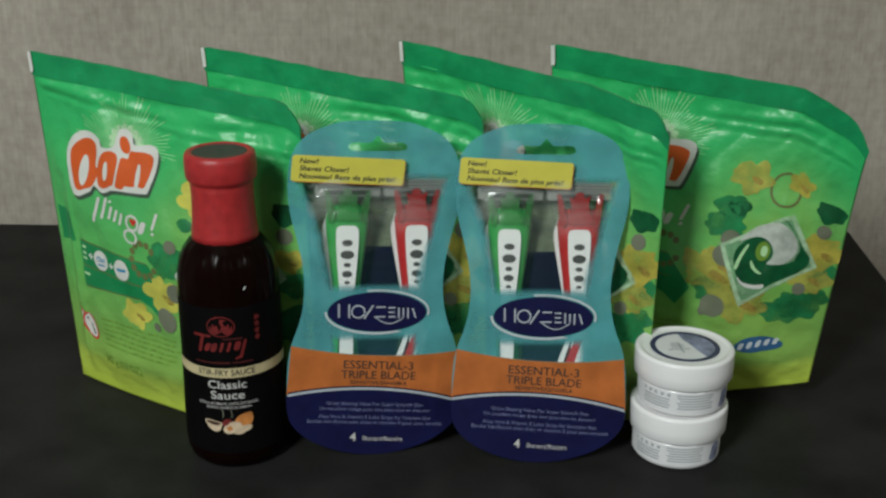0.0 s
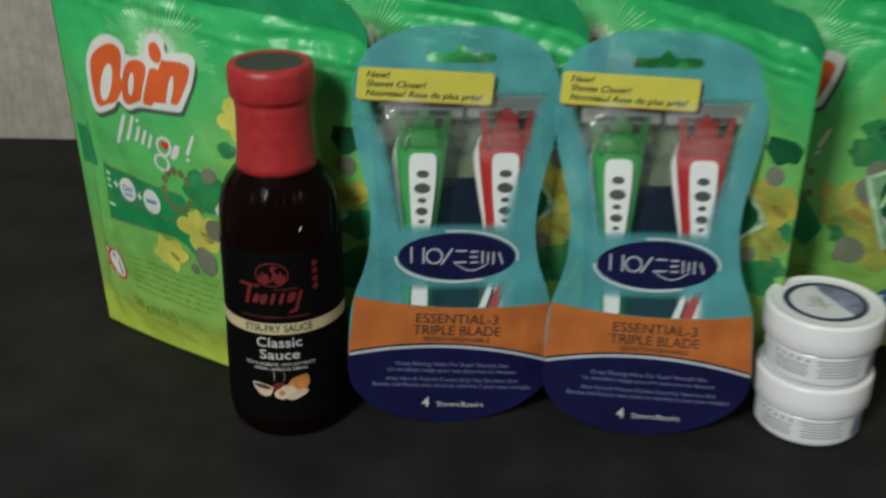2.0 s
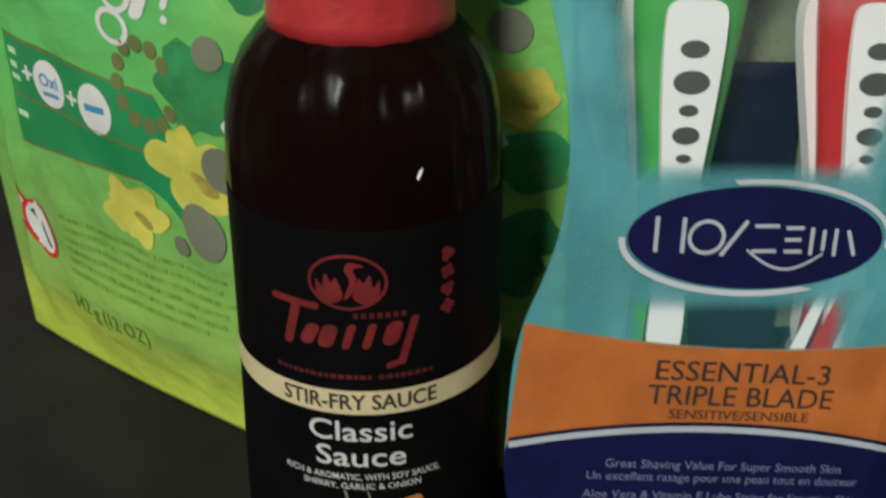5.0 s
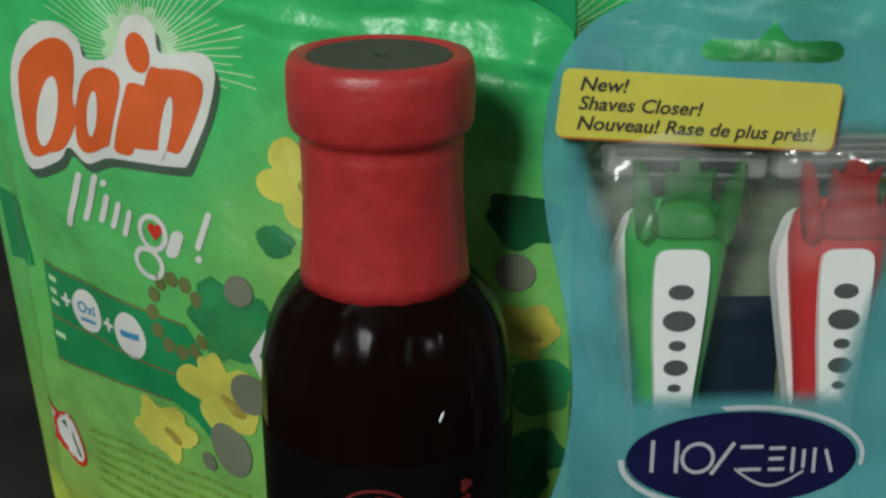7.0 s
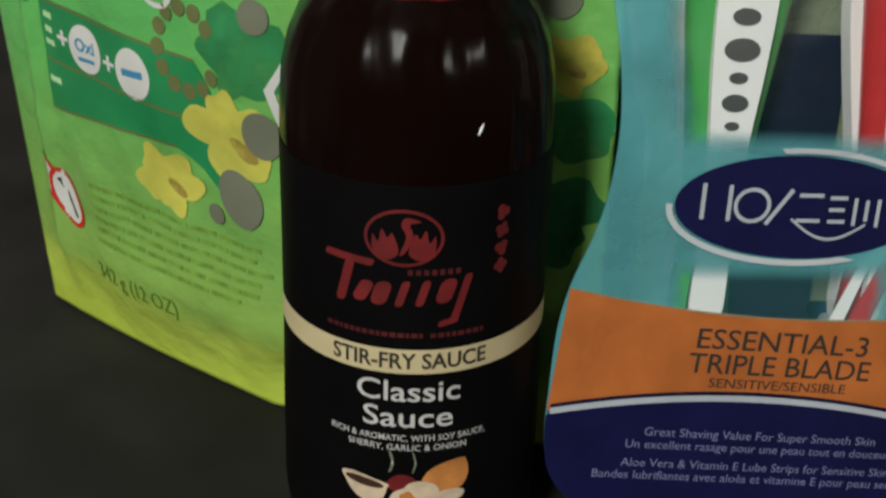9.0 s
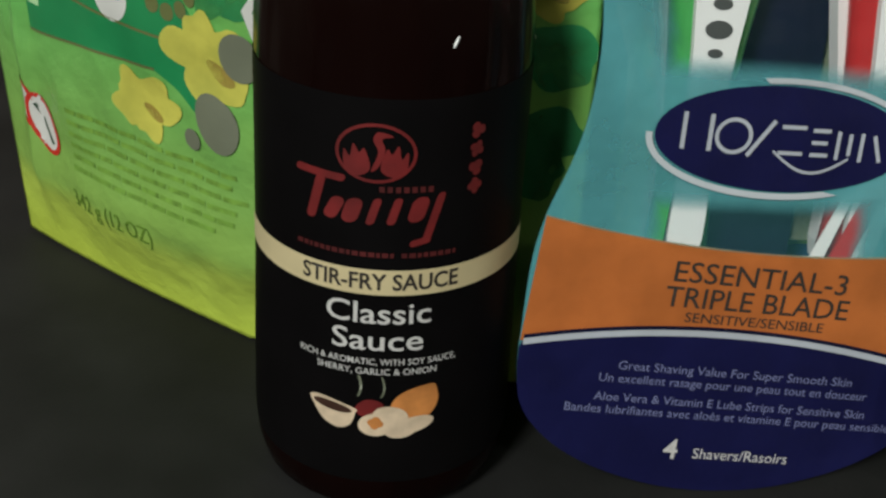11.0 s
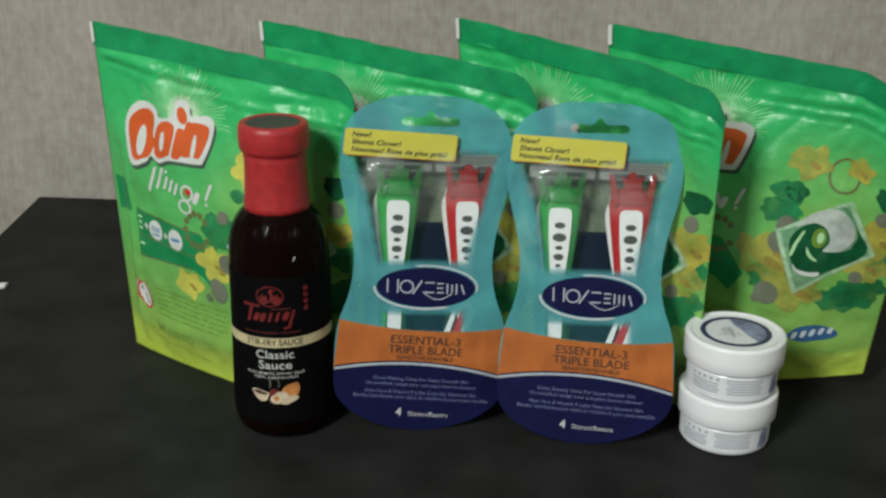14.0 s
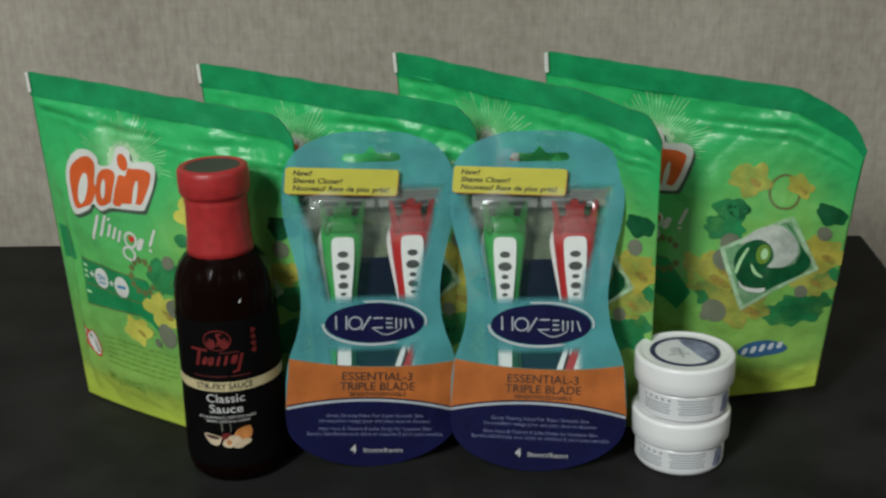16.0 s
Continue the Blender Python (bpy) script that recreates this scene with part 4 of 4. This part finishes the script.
    put("bowl", flat(smooth_loop([(-0.0150, 0.0278), (-0.0115, 0.0284), (-0.0045, 0.0266), (-0.0043, 0.0252), (-0.0055, 0.0218), (-0.0085, 0.0205), (-0.0120, 0.0222), (-0.0142, 0.0255)], 4)), "garlic", 2, parent=sheet)
    put("bowl_sauce", flat(ellipse(-0.0096, 0.0263, 0.0046, 0.0012, -8)), "sauce", 3, parent=sheet)
    put("onion", flat(smooth_loop([(0.0034, 0.0268), (0.0048, 0.0302), (0.0082, 0.0322), (0.0126, 0.0330), (0.0138, 0.0316), (0.0142, 0.0278), (0.0118, 0.0240), (0.0060, 0.0238)], 4)), "onion", 1, parent=sheet)
    put("pepper", flat(smooth_loop([(-0.0046, 0.0262), (-0.0020, 0.0292), (0.0015, 0.0285), (0.0020, 0.0255), (-0.0015, 0.0240)], 4)), "label_red", 1, parent=sheet)
    for cx, cz, rx, ry, tn in ((0.0005, 0.0225, 0.0042, 0.0032, 10), (0.0035, 0.0248, 0.0040, 0.0028, -10), (0.0085, 0.0222, 0.0050, 0.0022, 12), (0.0058, 0.0205, 0.0034, 0.0018, 5)):
        put("garlic_clove", flat(ellipse(cx, cz, rx, ry, tn)), "garlic", 2, parent=sheet)
    put("garlic_heart", flat(lobed(0.0002, 0.0230, 0.0018, 4, 0.3, 0.4, 24)), "onion", 3, parent=sheet)
    return ob


sauce_bottle()


# ---- razor packs ----
EDGE = [(0.0005, 0.010), (0.005, 0.028), (0.012, 0.0415), (0.021, 0.0500), (0.031, 0.0526), (0.045, 0.0526), (0.060, 0.0518), (0.071, 0.0495), (0.082, 0.0455), (0.093, 0.0428), (0.107, 0.0418), (0.121, 0.0430), (0.135, 0.0460), (0.149, 0.0495), (0.162, 0.0512), (0.176, 0.0508), (0.187, 0.0480), (0.196, 0.0410), (0.202, 0.0290), (0.2052, 0.0150)]


def half(b):
    for (a, ha), (c, hc) in zip(EDGE, EDGE[1:]):
        if a <= b <= c:
            return ha + (hc - ha) * (b - a) / (c - a)
    return 0.0


def sheet(*loops, thick=0.0007):
    """A thin upright solid in x, z out of flat loops, its front at y = 0."""
    bm = flat(*loops)
    bmesh.ops.transform(bm, matrix=Matrix.Rotation(radians(90), 4, "X"), verts=bm.verts)
    r = bmesh.ops.extrude_face_region(bm, geom=bm.faces[:])
    bmesh.ops.translate(bm, vec=(0, thick, 0), verts=[v for v in r["geom"] if isinstance(v, bmesh.types.BMVert)])
    bmesh.ops.recalc_face_normals(bm, faces=bm.faces)
    return bm


def razor(parent, x, y, color, turn=0.0):
    """A handle with grip, dimples, fork and blade head; its top lies at z = 0.176."""
    bm = bmesh.new()
    rows = []
    steps = [(0.060, 0.0072, 0.004), (0.075, 0.0060, 0.004), (0.095, 0.0064, 0.0045), (0.112, 0.0080, 0.005), (0.128, 0.0098, 0.0055), (0.140, 0.0110, 0.006), (0.147, 0.0114, 0.006), (0.152, 0.0104, 0.0052), (0.156, 0.0078, 0.004)]
    for z, w, d in steps:
        rows.append([bm.verts.new((w * (abs(math.cos(a)) ** 0.7) * (1 if math.cos(a) > 0 else -1), d * math.sin(a), z)) for a in (2 * math.pi * i / 20 for i in range(20))])
    for a, b in zip(rows, rows[1:]):
        for i in range(20):
            bm.faces.new((a[i], a[(i + 1) % 20], b[(i + 1) % 20], b[i]))
    bm.faces.new(rows[0][::-1])
    bm.faces.new(rows[-1])
    body = part("razor", bm, "razor_" + color, parent, color + " plastic razor handle", smooth=True)
    body.matrix_local = pose(x, y, -0.0015, 0, turn, 0) @ Matrix.Diagonal((1.13, 1.0, 1.0, 1.0))
    grip = smooth_loop([(-0.0050, 0.1436), (0, 0.1444), (0.0050, 0.1436), (0.0060, 0.138), (0.0053, 0.122), (0.0041, 0.106), (0.0034, 0.085), (0.0032, 0.063), (-0.0032, 0.063), (-0.0034, 0.085), (-0.0041, 0.106), (-0.0053, 0.122), (-0.0060, 0.138)], 4)
    bm = sheet(grip, thick=0.0020)
    bmesh.ops.translate(bm, vec=(0, -0.0066, 0), verts=bm.verts)
    part("grip", bm, "razor_white", body, "white rubber grip")
    shell = smooth_loop([(-0.0115, 0.146), (-0.008, 0.152), (0.005, 0.152), (0.0088, 0.146), (0.0098, 0.138), (0.0080, 0.120), (0.0062, 0.105), (0.0055, 0.085), (0.0054, 0.060), (-0.0054, 0.060), (-0.0055, 0.085), (-0.0080, 0.105), (-0.0104, 0.120), (-0.0128, 0.138)], 4)
    bm = sheet(shell, thick=0.0050)
    bmesh.ops.translate(bm, vec=(0, 0.0022, 0), verts=bm.verts)
    part("back_shell", bm, "razor_white", body, "white back half of the handle")
    # flat dark discs paint the shaded insides of the grip's holes
    for z, rx, rz in ((0.1340, 0.0028, 0.0019), (0.1268, 0.0036, 0.0026), (0.1206, 0.0019, 0.0013), (0.1150, 0.0027, 0.0020), (0.1098, 0.0015, 0.0010)):
        bm = sheet(ellipse(0, z, rx, rz, 0, 20), thick=0.0004)
        bmesh.ops.translate(bm, vec=(0, -0.0069, 0), verts=bm.verts)
        part("dimple", bm, "hole_shade", body)
    prongs = (
        smooth_loop([(-0.0098, 0.1465), (-0.0066, 0.1490), (-0.0082, 0.1580), (-0.0098, 0.1650), (-0.0120, 0.1656), (-0.0116, 0.1600)], 4),
        smooth_loop([(0.0098, 0.1465), (0.0066, 0.1490), (0.0082, 0.1580), (0.0098, 0.1650), (0.0120, 0.1656), (0.0116, 0.1600)][::-1], 4),
        smooth_loop([(-0.0068, 0.1480), (0.0068, 0.1480), (0.0052, 0.1545), (0.0046, 0.1600), (0.0054, 0.1648), (0.0026, 0.1632), (0.0012, 0.1666), (-0.0022, 0.1660), (-0.0032, 0.1630), (-0.0056, 0.1644), (-0.0046, 0.1590), (-0.0054, 0.1540)], 4),
    )
    for loop in prongs:
        bm = sheet(loop, thick=0.0034)
        bmesh.ops.translate(bm, vec=(0, -0.0074, 0), verts=bm.verts)
        part("fork_arm", bm, "clear_" + color, body)
    bm = bmesh.new()
    box(bm, (-0.0172, -0.006, 0.1615), (0.0172, 0.003, 0.1725), 0.0016)
    part("blade_head", bm, "head", body, "pale grey blade head")
    for px in (-0.0065, 0.0065):
        bm = bmesh.new()
        box(bm, (px - 0.0042, -0.0068, 0.1632), (px + 0.0042, -0.0058, 0.1658), 0.0003)
        part("blade_slot", bm, "dark_head", body)
    for z in (0.1675, 0.1693, 0.1710):
        bm = bmesh.new()
        box(bm, (-0.0155, -0.0066, z - 0.0005), (0.0155, -0.0059, z + 0.0005))
        part("blade", bm, "blade", body)
    return body


def razor_pack(m, label, aside=0.0):
    ob = thing("razor_pack", m, label, "razor pack", "pair of razor packs")
    right = [(h, b) for b, h in EDGE]
    outline = smooth_loop(right + [(-h, b) for h, b in right[::-1]], 4)
    win = [(-0.0270, 0.1035), (-0.0305, 0.113), (-0.0325, 0.126), (-0.0370, 0.142), (-0.0415, 0.155), (-0.0420, 0.168), (-0.0400, 0.1735)]
    window = win + [(-x, z) for x, z in win[::-1]]
    hang = smooth_loop([(hx + 0.0018, hz) for hx, hz in [(-0.0160, 0.1880), (-0.0155, 0.1925), (-0.0050, 0.1925), (-0.0022, 0.1945), (0.0, 0.1968), (0.0022, 0.1945), (0.0050, 0.1925), (0.0155, 0.1925), (0.0160, 0.1880), (0.0, 0.1876)]], 3)
    part("card", sheet(outline, hang), "teal", ob, "teal printed film with an hourglass outline")
    bm = sheet([(x * 1.12, z) for x, z in window[:6]] + [(-0.038, 0.1735), (0.038, 0.1735)] + [(x * 1.12, z) for x, z in window[8:]] + [(0.027, 0.060), (-0.027, 0.060)], thick=0.0004)
    bmesh.ops.translate(bm, vec=(0, 0.0195, 0), verts=bm.verts)
    part("back_film", bm, "film", ob, "hazy clear backing film")
    # clear dome over the razors
    bm = bmesh.new()
    cx, cz = 0.0, 0.1385
    rings = []
    loop = []
    for i in range(64):
        c, d = math.cos(math.pi * i / 32), math.sin(math.pi * i / 32)
        z = cz + math.copysign(0.0365 * abs(d) ** 0.55, d)
        loop.append((math.copysign((0.27 * z - 0.0005) * abs(c) ** 0.55, c), z))
    for k, y in ((1.0, -0.0006), (0.975, -0.0022), (0.93, -0.0044), (0.86, -0.0062), (0.77, -0.0072), (0.62, -0.0076), (0.45, -0.0078), (0.28, -0.0079), (0.12, -0.0079)):
        rings.append([bm.verts.new((cx + (x - cx) * k, y, cz + (z - cz) * k)) for x, z in loop])
    for a, b in zip(rings, rings[1:]):
        for i in range(len(a)):
            j = (i + 1) % len(a)
            bm.faces.new((a[i], a[j], b[j], b[i]))
    crown = bm.verts.new((cx, -0.0079, cz))
    for i in range(len(loop)):
        bm.faces.new((rings[-1][i], rings[-1][(i + 1) % len(loop)], crown))
    bmesh.ops.recalc_face_normals(bm, faces=bm.faces)
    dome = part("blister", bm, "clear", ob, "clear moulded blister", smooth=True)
    dome.visible_shadow = False
    bm = sheet(soft_bar(0.0030, 0.0912, 0.0250, 0.072, 0, 0, 0.05), thick=0.0006)
    bmesh.ops.translate(bm, vec=(0, 0.0165, 0), verts=bm.verts)
    part("insert", bm, "pack_navy", ob, "navy insert card behind the razors")
    razor(ob, -0.0172 + aside, 0.0078, "green", 0.5)
    razor(ob, 0.0268 + aside, 0.0078, "red", -0.5)

    # the ends of the spare handles, crossed low in the pack
    for name, mat, loop in (("red_handle_end", "razor_red", [(0.0170, 0.0570), (0.0225, 0.0570), (0.0290, 0.0770), (0.0245, 0.0770)]), ("white_handle_end", "razor_white", [(0.0240, 0.0570), (0.0275, 0.0570), (0.0330, 0.0770), (0.0300, 0.0770)]), ("white_handle_end", "razor_white", [(0.0120, 0.0570), (0.0160, 0.0570), (0.0220, 0.0770), (0.0195, 0.0770)]), ("green_handle_end", "razor_green", [(-0.0262, 0.0570), (-0.0222, 0.0570), (-0.0212, 0.0770), (-0.0250, 0.0770)])):
        bm = sheet(loop, thick=0.0004)
        bmesh.ops.translate(bm, vec=(aside, 0.00078, 0), verts=bm.verts)
        part(name, bm, mat, ob)

    def put(name, bm, mat, level, label="", parent=None):
        bmesh.ops.transform(bm, matrix=Matrix.Rotation(radians(90), 4, "X"), verts=bm.verts)
        for f in bm.faces:
            f.normal_update()
            if f.normal.y > 0:
                f.normal_flip()
        bmesh.ops.translate(bm, vec=(0, -0.0003 - 0.0002 * level, 0), verts=bm.verts)
        return part(name, bm, mat, parent or ob, label)

    def strip(lo, hi, k=30, inset=-0.0002):
        """Across the whole pack between two curves b(x)."""
        up, down = [], []
        for i in range(k + 1):
            u = -1 + 2 * i / k
            for curve, out in ((hi, up), (lo, down)):
                b = curve(u * 0.052)
                x = u * (half(b) - inset)
                out.append((x, curve(x)))
        return down + up[::-1]

    def orange_top(x):
        return 0.0630 - 0.055 * x + 1.75 * x * x

    def swoosh(x):
        return 0.0422 - 0.060 * x - 2.2 * x * x

    put("orange_band", flat(strip(swoosh, orange_top)), "pack_orange", 0, "orange printed band")
    base = [(x, z) for x, z in outline if z < swoosh(x) and z < 0.0415]
    left = sorted([p for p in base if p[0] < 0], key=lambda p: -p[1])
    rightside = sorted([p for p in base if p[0] >= 0], key=lambda p: p[1])
    crest = [(u * 0.0522, swoosh(u * 0.0522)) for u in (i / 14 for i in range(14, -15, -1))]
    put("blue_base", flat([(x * 1.003, z - 0.0001) for x, z in left + rightside] + crest), "pack_blue", 1, "royal blue printed base")
    put("white_swoosh", flat([(u * 0.0521, swoosh(u * 0.0521) - 0.0010) for u in (i / 14 for i in range(-14, 15))] + [(u * 0.0521, swoosh(u * 0.0521) + 0.0006) for u in (i / 14 for i in range(14, -15, -1))]), "badge_silver", 2, "pale line over the blue base")
    put("navy_line", flat([(u * 0.0521, swoosh(u * 0.0521) + 0.0006) for u in (i / 14 for i in range(-14, 15))] + [(u * 0.0521, swoosh(u * 0.0521) + 0.0016) for u in (i / 14 for i in range(14, -15, -1))]), "pack_navy", 2)
    put("film_edge", flat([(u * 0.050, orange_top(u * 0.050) - 0.0003) for u in (i / 14 for i in range(-14, 15))] + [(u * 0.050, orange_top(u * 0.050) + 0.0003) for u in (i / 14 for i in range(14, -15, -1))]), "film", 1)
    # oval badge with thin strokes
    ov = (0.002, 0.0902)
    put("oval_badge", flat(ellipse(*ov, 0.0298, 0.0122, -1, 44)), "pack_blue", 1, "dark blue oval badge")
    arc = [(ov[0] + 0.0318 * math.cos(radians(a)), ov[1] + 0.0140 * math.sin(radians(a))) for a in range(178, 300, 6)]
    arc_in = [(ov[0] + 0.0303 * math.cos(radians(a)), ov[1] + 0.0125 * math.sin(radians(a))) for a in range(292, 177, -6)]
    put("oval_swoosh", flat(arc + arc_in), "silver", 2)
    arc = [(ov[0] + 0.0318 * math.cos(radians(a)), ov[1] + 0.0140 * math.sin(radians(a))) for a in range(-12, 106, 6)]
    arc_in = [(ov[0] + 0.0306 * math.cos(radians(a)), ov[1] + 0.0127 * math.sin(radians(a))) for a in range(100, -13, -6)]
    put("oval_swoosh", flat(arc + arc_in), "silver", 2)
    for cx, dz, w, h, lean in ((-0.0212, 0.0002, 0.0010, 0.0084, 0), (-0.0150, 0.0002, 0.0010, 0.0084, 0), (-0.0032, 0.0000, 0.0010, 0.0100, -34), (0.0042, 0.0032, 0.0058, 0.0009, 0), (0.0040, -0.0028, 0.0058, 0.0009, 0), (0.0108, 0.0030, 0.0042, 0.0009, 0), (0.0106, 0.0002, 0.0038, 0.0009, 0), (0.0108, -0.0026, 0.0042, 0.0009, 0), (0.0150, 0.0000, 0.0009, 0.0066, 0), (0.0178, 0.0004, 0.0009, 0.0050, 0), (0.0206, 0.0000, 0.0009, 0.0066, 0), (0.0244, 0.0000, 0.0009, 0.0064, 18)):
        put("badge_stroke", flat(bar(cx, ov[1] + dz - 0.045 * cx, w, h, lean)), "badge_silver", 2)
    put("badge_ring", flat(ellipse(-0.0096, ov[1] + 0.0004, 0.0044, 0.0042), ellipse(-0.0096, ov[1] + 0.0004, 0.0035, 0.0033)), "badge_silver", 2)
    tail = [(0.0000 + 0.018 * t, 0.0872 - 0.0042 * math.sin(math.pi * t) - 0.001 * t) for t in (i / 12 for i in range(13))]
    put("badge_stroke", flat(tail + [(px, pz + 0.0007) for px, pz in tail[::-1]]), "badge_silver", 2)
    # yellow sticker, its lines run a little down to the side
    tn = -2.6
    c = (-0.0160, 0.1768)
    put("sticker_edge", flat(soft_bar(c[0] + 0.0004, c[1] - 0.0004, 0.0660, 0.0156, tn, 0.05, 0.12)), "pack_orange", 17)
    sticker = put("sticker", flat(soft_bar(*c, 0.0660, 0.0154, tn, 0.05, 0.12)), "pack_yellow", 18, "yellow sticker with black lettering")
    for text, w, dz in (("New!", 0.0112, 0.0043), ("Shaves Closer!", 0.0290, 0.0000), ("Nouveau! Rase de plus près!", 0.0565, -0.0045)):
        bm = writing(text, 0.0030, align="LEFT", width=w, slant=0.2, bold=0.028)
        lo = min(v.co.x for v in bm.verts)
        bmesh.ops.translate(bm, vec=(-lo - 0.0285, dz, 0), verts=bm.verts)
        bmesh.ops.transform(bm, matrix=Matrix.Translation((*c, 0)) @ Matrix.Rotation(radians(tn), 4, "Z"), verts=bm.verts)
        put("sticker_line", bm, "ink", 19, parent=sticker)
    # wording
    for text, h, w, z, mat in (("ESSENTIAL-3", 0.0050, 0.0425, 0.0566, "ink"), ("TRIPLE BLADE", 0.0050, 0.0455, 0.0503, "ink"), ("SENSITIVE/SENSIBLE", 0.0024, 0.0345, 0.0455, "ink")):
        put("wording", writing(text, h, 0.0030, z, width=w, turn=-3, bold=0.006), mat, 2)
    for text, h, w, z in (("Great Shaving Value For Super Smooth Skin", 0.0022, 0.0590, 0.0320), ("Un excellent rasage pour une peau tout en douceur", 0.0022, 0.0680, 0.0286), ("Aloe Vera & Vitamin E Lube Strips for Sensitive Skin", 0.0022, 0.0690, 0.0236), ("Bandes lubrifiantes avec aloès et vitamine E pour peau sensible", 0.0022, 0.0830, 0.0203)):
        put("wording", writing(text, h, 0.0010, z, width=w, turn=-3.2), "pack_text", 2)
    put("count", writing("4", 0.0052, -0.0125, 0.0112, turn=-3, bold=0.02), "label_white", 2)
    put("wording", writing("Shavers/Rasoirs", 0.0028, 0.0055, 0.0096, width=0.0245, turn=-3), "label_white", 2)
    return ob


razor_pack(pose(-0.0420, 0.6430, 0.0004) @ pose(0, 0, 0, 0, 0, 10) @ pose(0, 0, 0, -9.5, 0, 0) @ pose(0, 0, 0, 0, 2.4, 0) @ Matrix.Scale(1.02, 4), "hourglass razor pack with teal, orange and blue print beside the bottle")
razor_pack(pose(0.0610, 0.6360, 0.0004) @ pose(0, 0, 0, 0, 0, 0.5) @ pose(0, 0, 0, -12, 0, 0) @ pose(0, 0, 0, 0, 0.2, 0) @ Matrix.Scale(1.02, 4), "hourglass razor pack with teal, orange and blue print beside the jars", -0.0030)


# ---- jars ----
def jar(x, y, z, turn, label):
    ob = thing("jar", pose(x, y, z, 0, 0, turn) @ Matrix.Scale(1.022, 4), label, "jar", "two stacked jars")
    part("body", lathe([(0, 0.0006), (0.0225, 0.0006), (0.0242, 0.0), (0.0258, 0.0010), (0.0266, 0.003), (0.0268, 0.010), (0.0266, 0.0175), (0.0255, 0.0180), (0.0255, 0.030), (0, 0.030)], 80), "jar", ob, "white plastic body", smooth=True)
    lid = part("lid", lathe([(0.0262, 0.0186), (0.0288, 0.0186), (0.0294, 0.0194), (0.0296, 0.026), (0.0296, 0.0330), (0.0295, 0.0343), (0.0291, 0.0349), (0.0283, 0.0353), (0.0270, 0.0354), (0.0262, 0.0350), (0.0254, 0.0345), (0.0240, 0.0344), (0, 0.0344)], 96), "jar", ob, "white plastic screw lid", smooth=True)

    def on(off):
        return lambda px, pz: Vector(((0.0268 + off) * math.sin(px / 0.0268), -(0.0268 + off) * math.cos(px / 0.0268), pz))

    lab = part("label", wrapped(flat(bar(-0.0070, 0.0098, 0.070, 0.0132)), on(0.00012), (0.002, 0)), "jar_label", ob, "white paper label with small print", smooth=True)
    rng = random.Random(8)
    for k in range(5):
        part("label_mark", wrapped(flat(lobed(-0.0318 + 0.0042 * k, 0.0142, 0.0013, 3, 0.5, 2 * k, 18)), on(0.00024), (0.002, 0)), "jar_ink", lab)
    for k in range(4):
        part("label_line", wrapped(flat(bar(-0.0235, 0.0114 - 0.0018 * k, 0.019 - 0.002 * rng.random(), 0.0010)), on(0.00024), (0.002, 0)), "jar_ink", lab)
    for k in range(6):
        part("label_line", wrapped(flat(bar(0.0012, 0.0148 - 0.0017 * k, 0.023 - 0.004 * rng.random(), 0.0009)), on(0.00024), (0.002, 0)), "jar_ink", lab)
    part("label_photo", wrapped(flat(smooth_loop([(0.0180, 0.0045), (0.0255, 0.0050), (0.0265, 0.0150), (0.0205, 0.0145), (0.0190, 0.0095)], 3)), on(0.00024), (0.002, 0)), "mist", lab)

    def top(name, bm, mat, level):
        bmesh.ops.translate(bm, vec=(0, 0, 0.0345 + 0.00012 * level), verts=bm.verts)
        return part(name, bm, mat, lid)

    top("lid_disc", flat(ellipse(0, 0, 0.0190, 0.0190, 0, 60)), "jar_label", 1)
    top("lid_ring", flat(ellipse(0, 0, 0.0208, 0.0208, 0, 60), ellipse(0, 0, 0.0176, 0.0176, 0, 60)), "navy", 2)
    top("lid_photo", flat([(0.0175 * math.cos(radians(a)), 0.0175 * math.sin(radians(a))) for a in range(-58, 96, 7)] + [(0.001, 0.010), (0.004, 0.002), (0.006, -0.006)]), "mist", 2)
    for k in range(4):
        top("lid_line", flat(bar(-0.0045, 0.0045 - 0.0028 * k, (0.006, 0.0085, 0.0075, 0.013)[k], 0.0012)), "jar_ink", 3)
    top("lid_line", flat(bar(-0.0030, -0.0020, 0.0012, 0.0140)), "jar_ink", 4)
    return ob


jar(0.1496, 0.6550, 0.0, 0, "white lidded plastic jar standing on the black table")
jar(0.1508, 0.6555, 0.0361, 6, "white lidded plastic jar stacked on the other jar")


# ---- thing at the table's edge ----
def cable_end():
    ob = thing("white_cable", pose(-0.412, 0.830, 0), "flat white cable end lying on the table edge", "cable")
    for k, dy in enumerate((0.0, 0.0052)):
        bm = bmesh.new()
        rows = []
        for i in range(14):
            t = i / 13
            c = Vector((-0.006 + 0.022 * t, dy + 0.006 * t * t * (1 if not k else 0.6), 0.0022))
            rows.append([bm.verts.new(c + Vector((0, 0.0022 * math.cos(a), 0.0021 * math.sin(a)))) for a in (2 * math.pi * j / 10 for j in range(10))])
        for a, b in zip(rows, rows[1:]):
            for j in range(10):
                bm.faces.new((a[j], a[(j + 1) % 10], b[(j + 1) % 10], b[j]))
        bm.faces.new(rows[0])
        bm.faces.new(rows[-1])
        bmesh.ops.recalc_face_normals(bm, faces=bm.faces)
        part("strand", bm, "cable", ob, smooth=True)


cable_end()
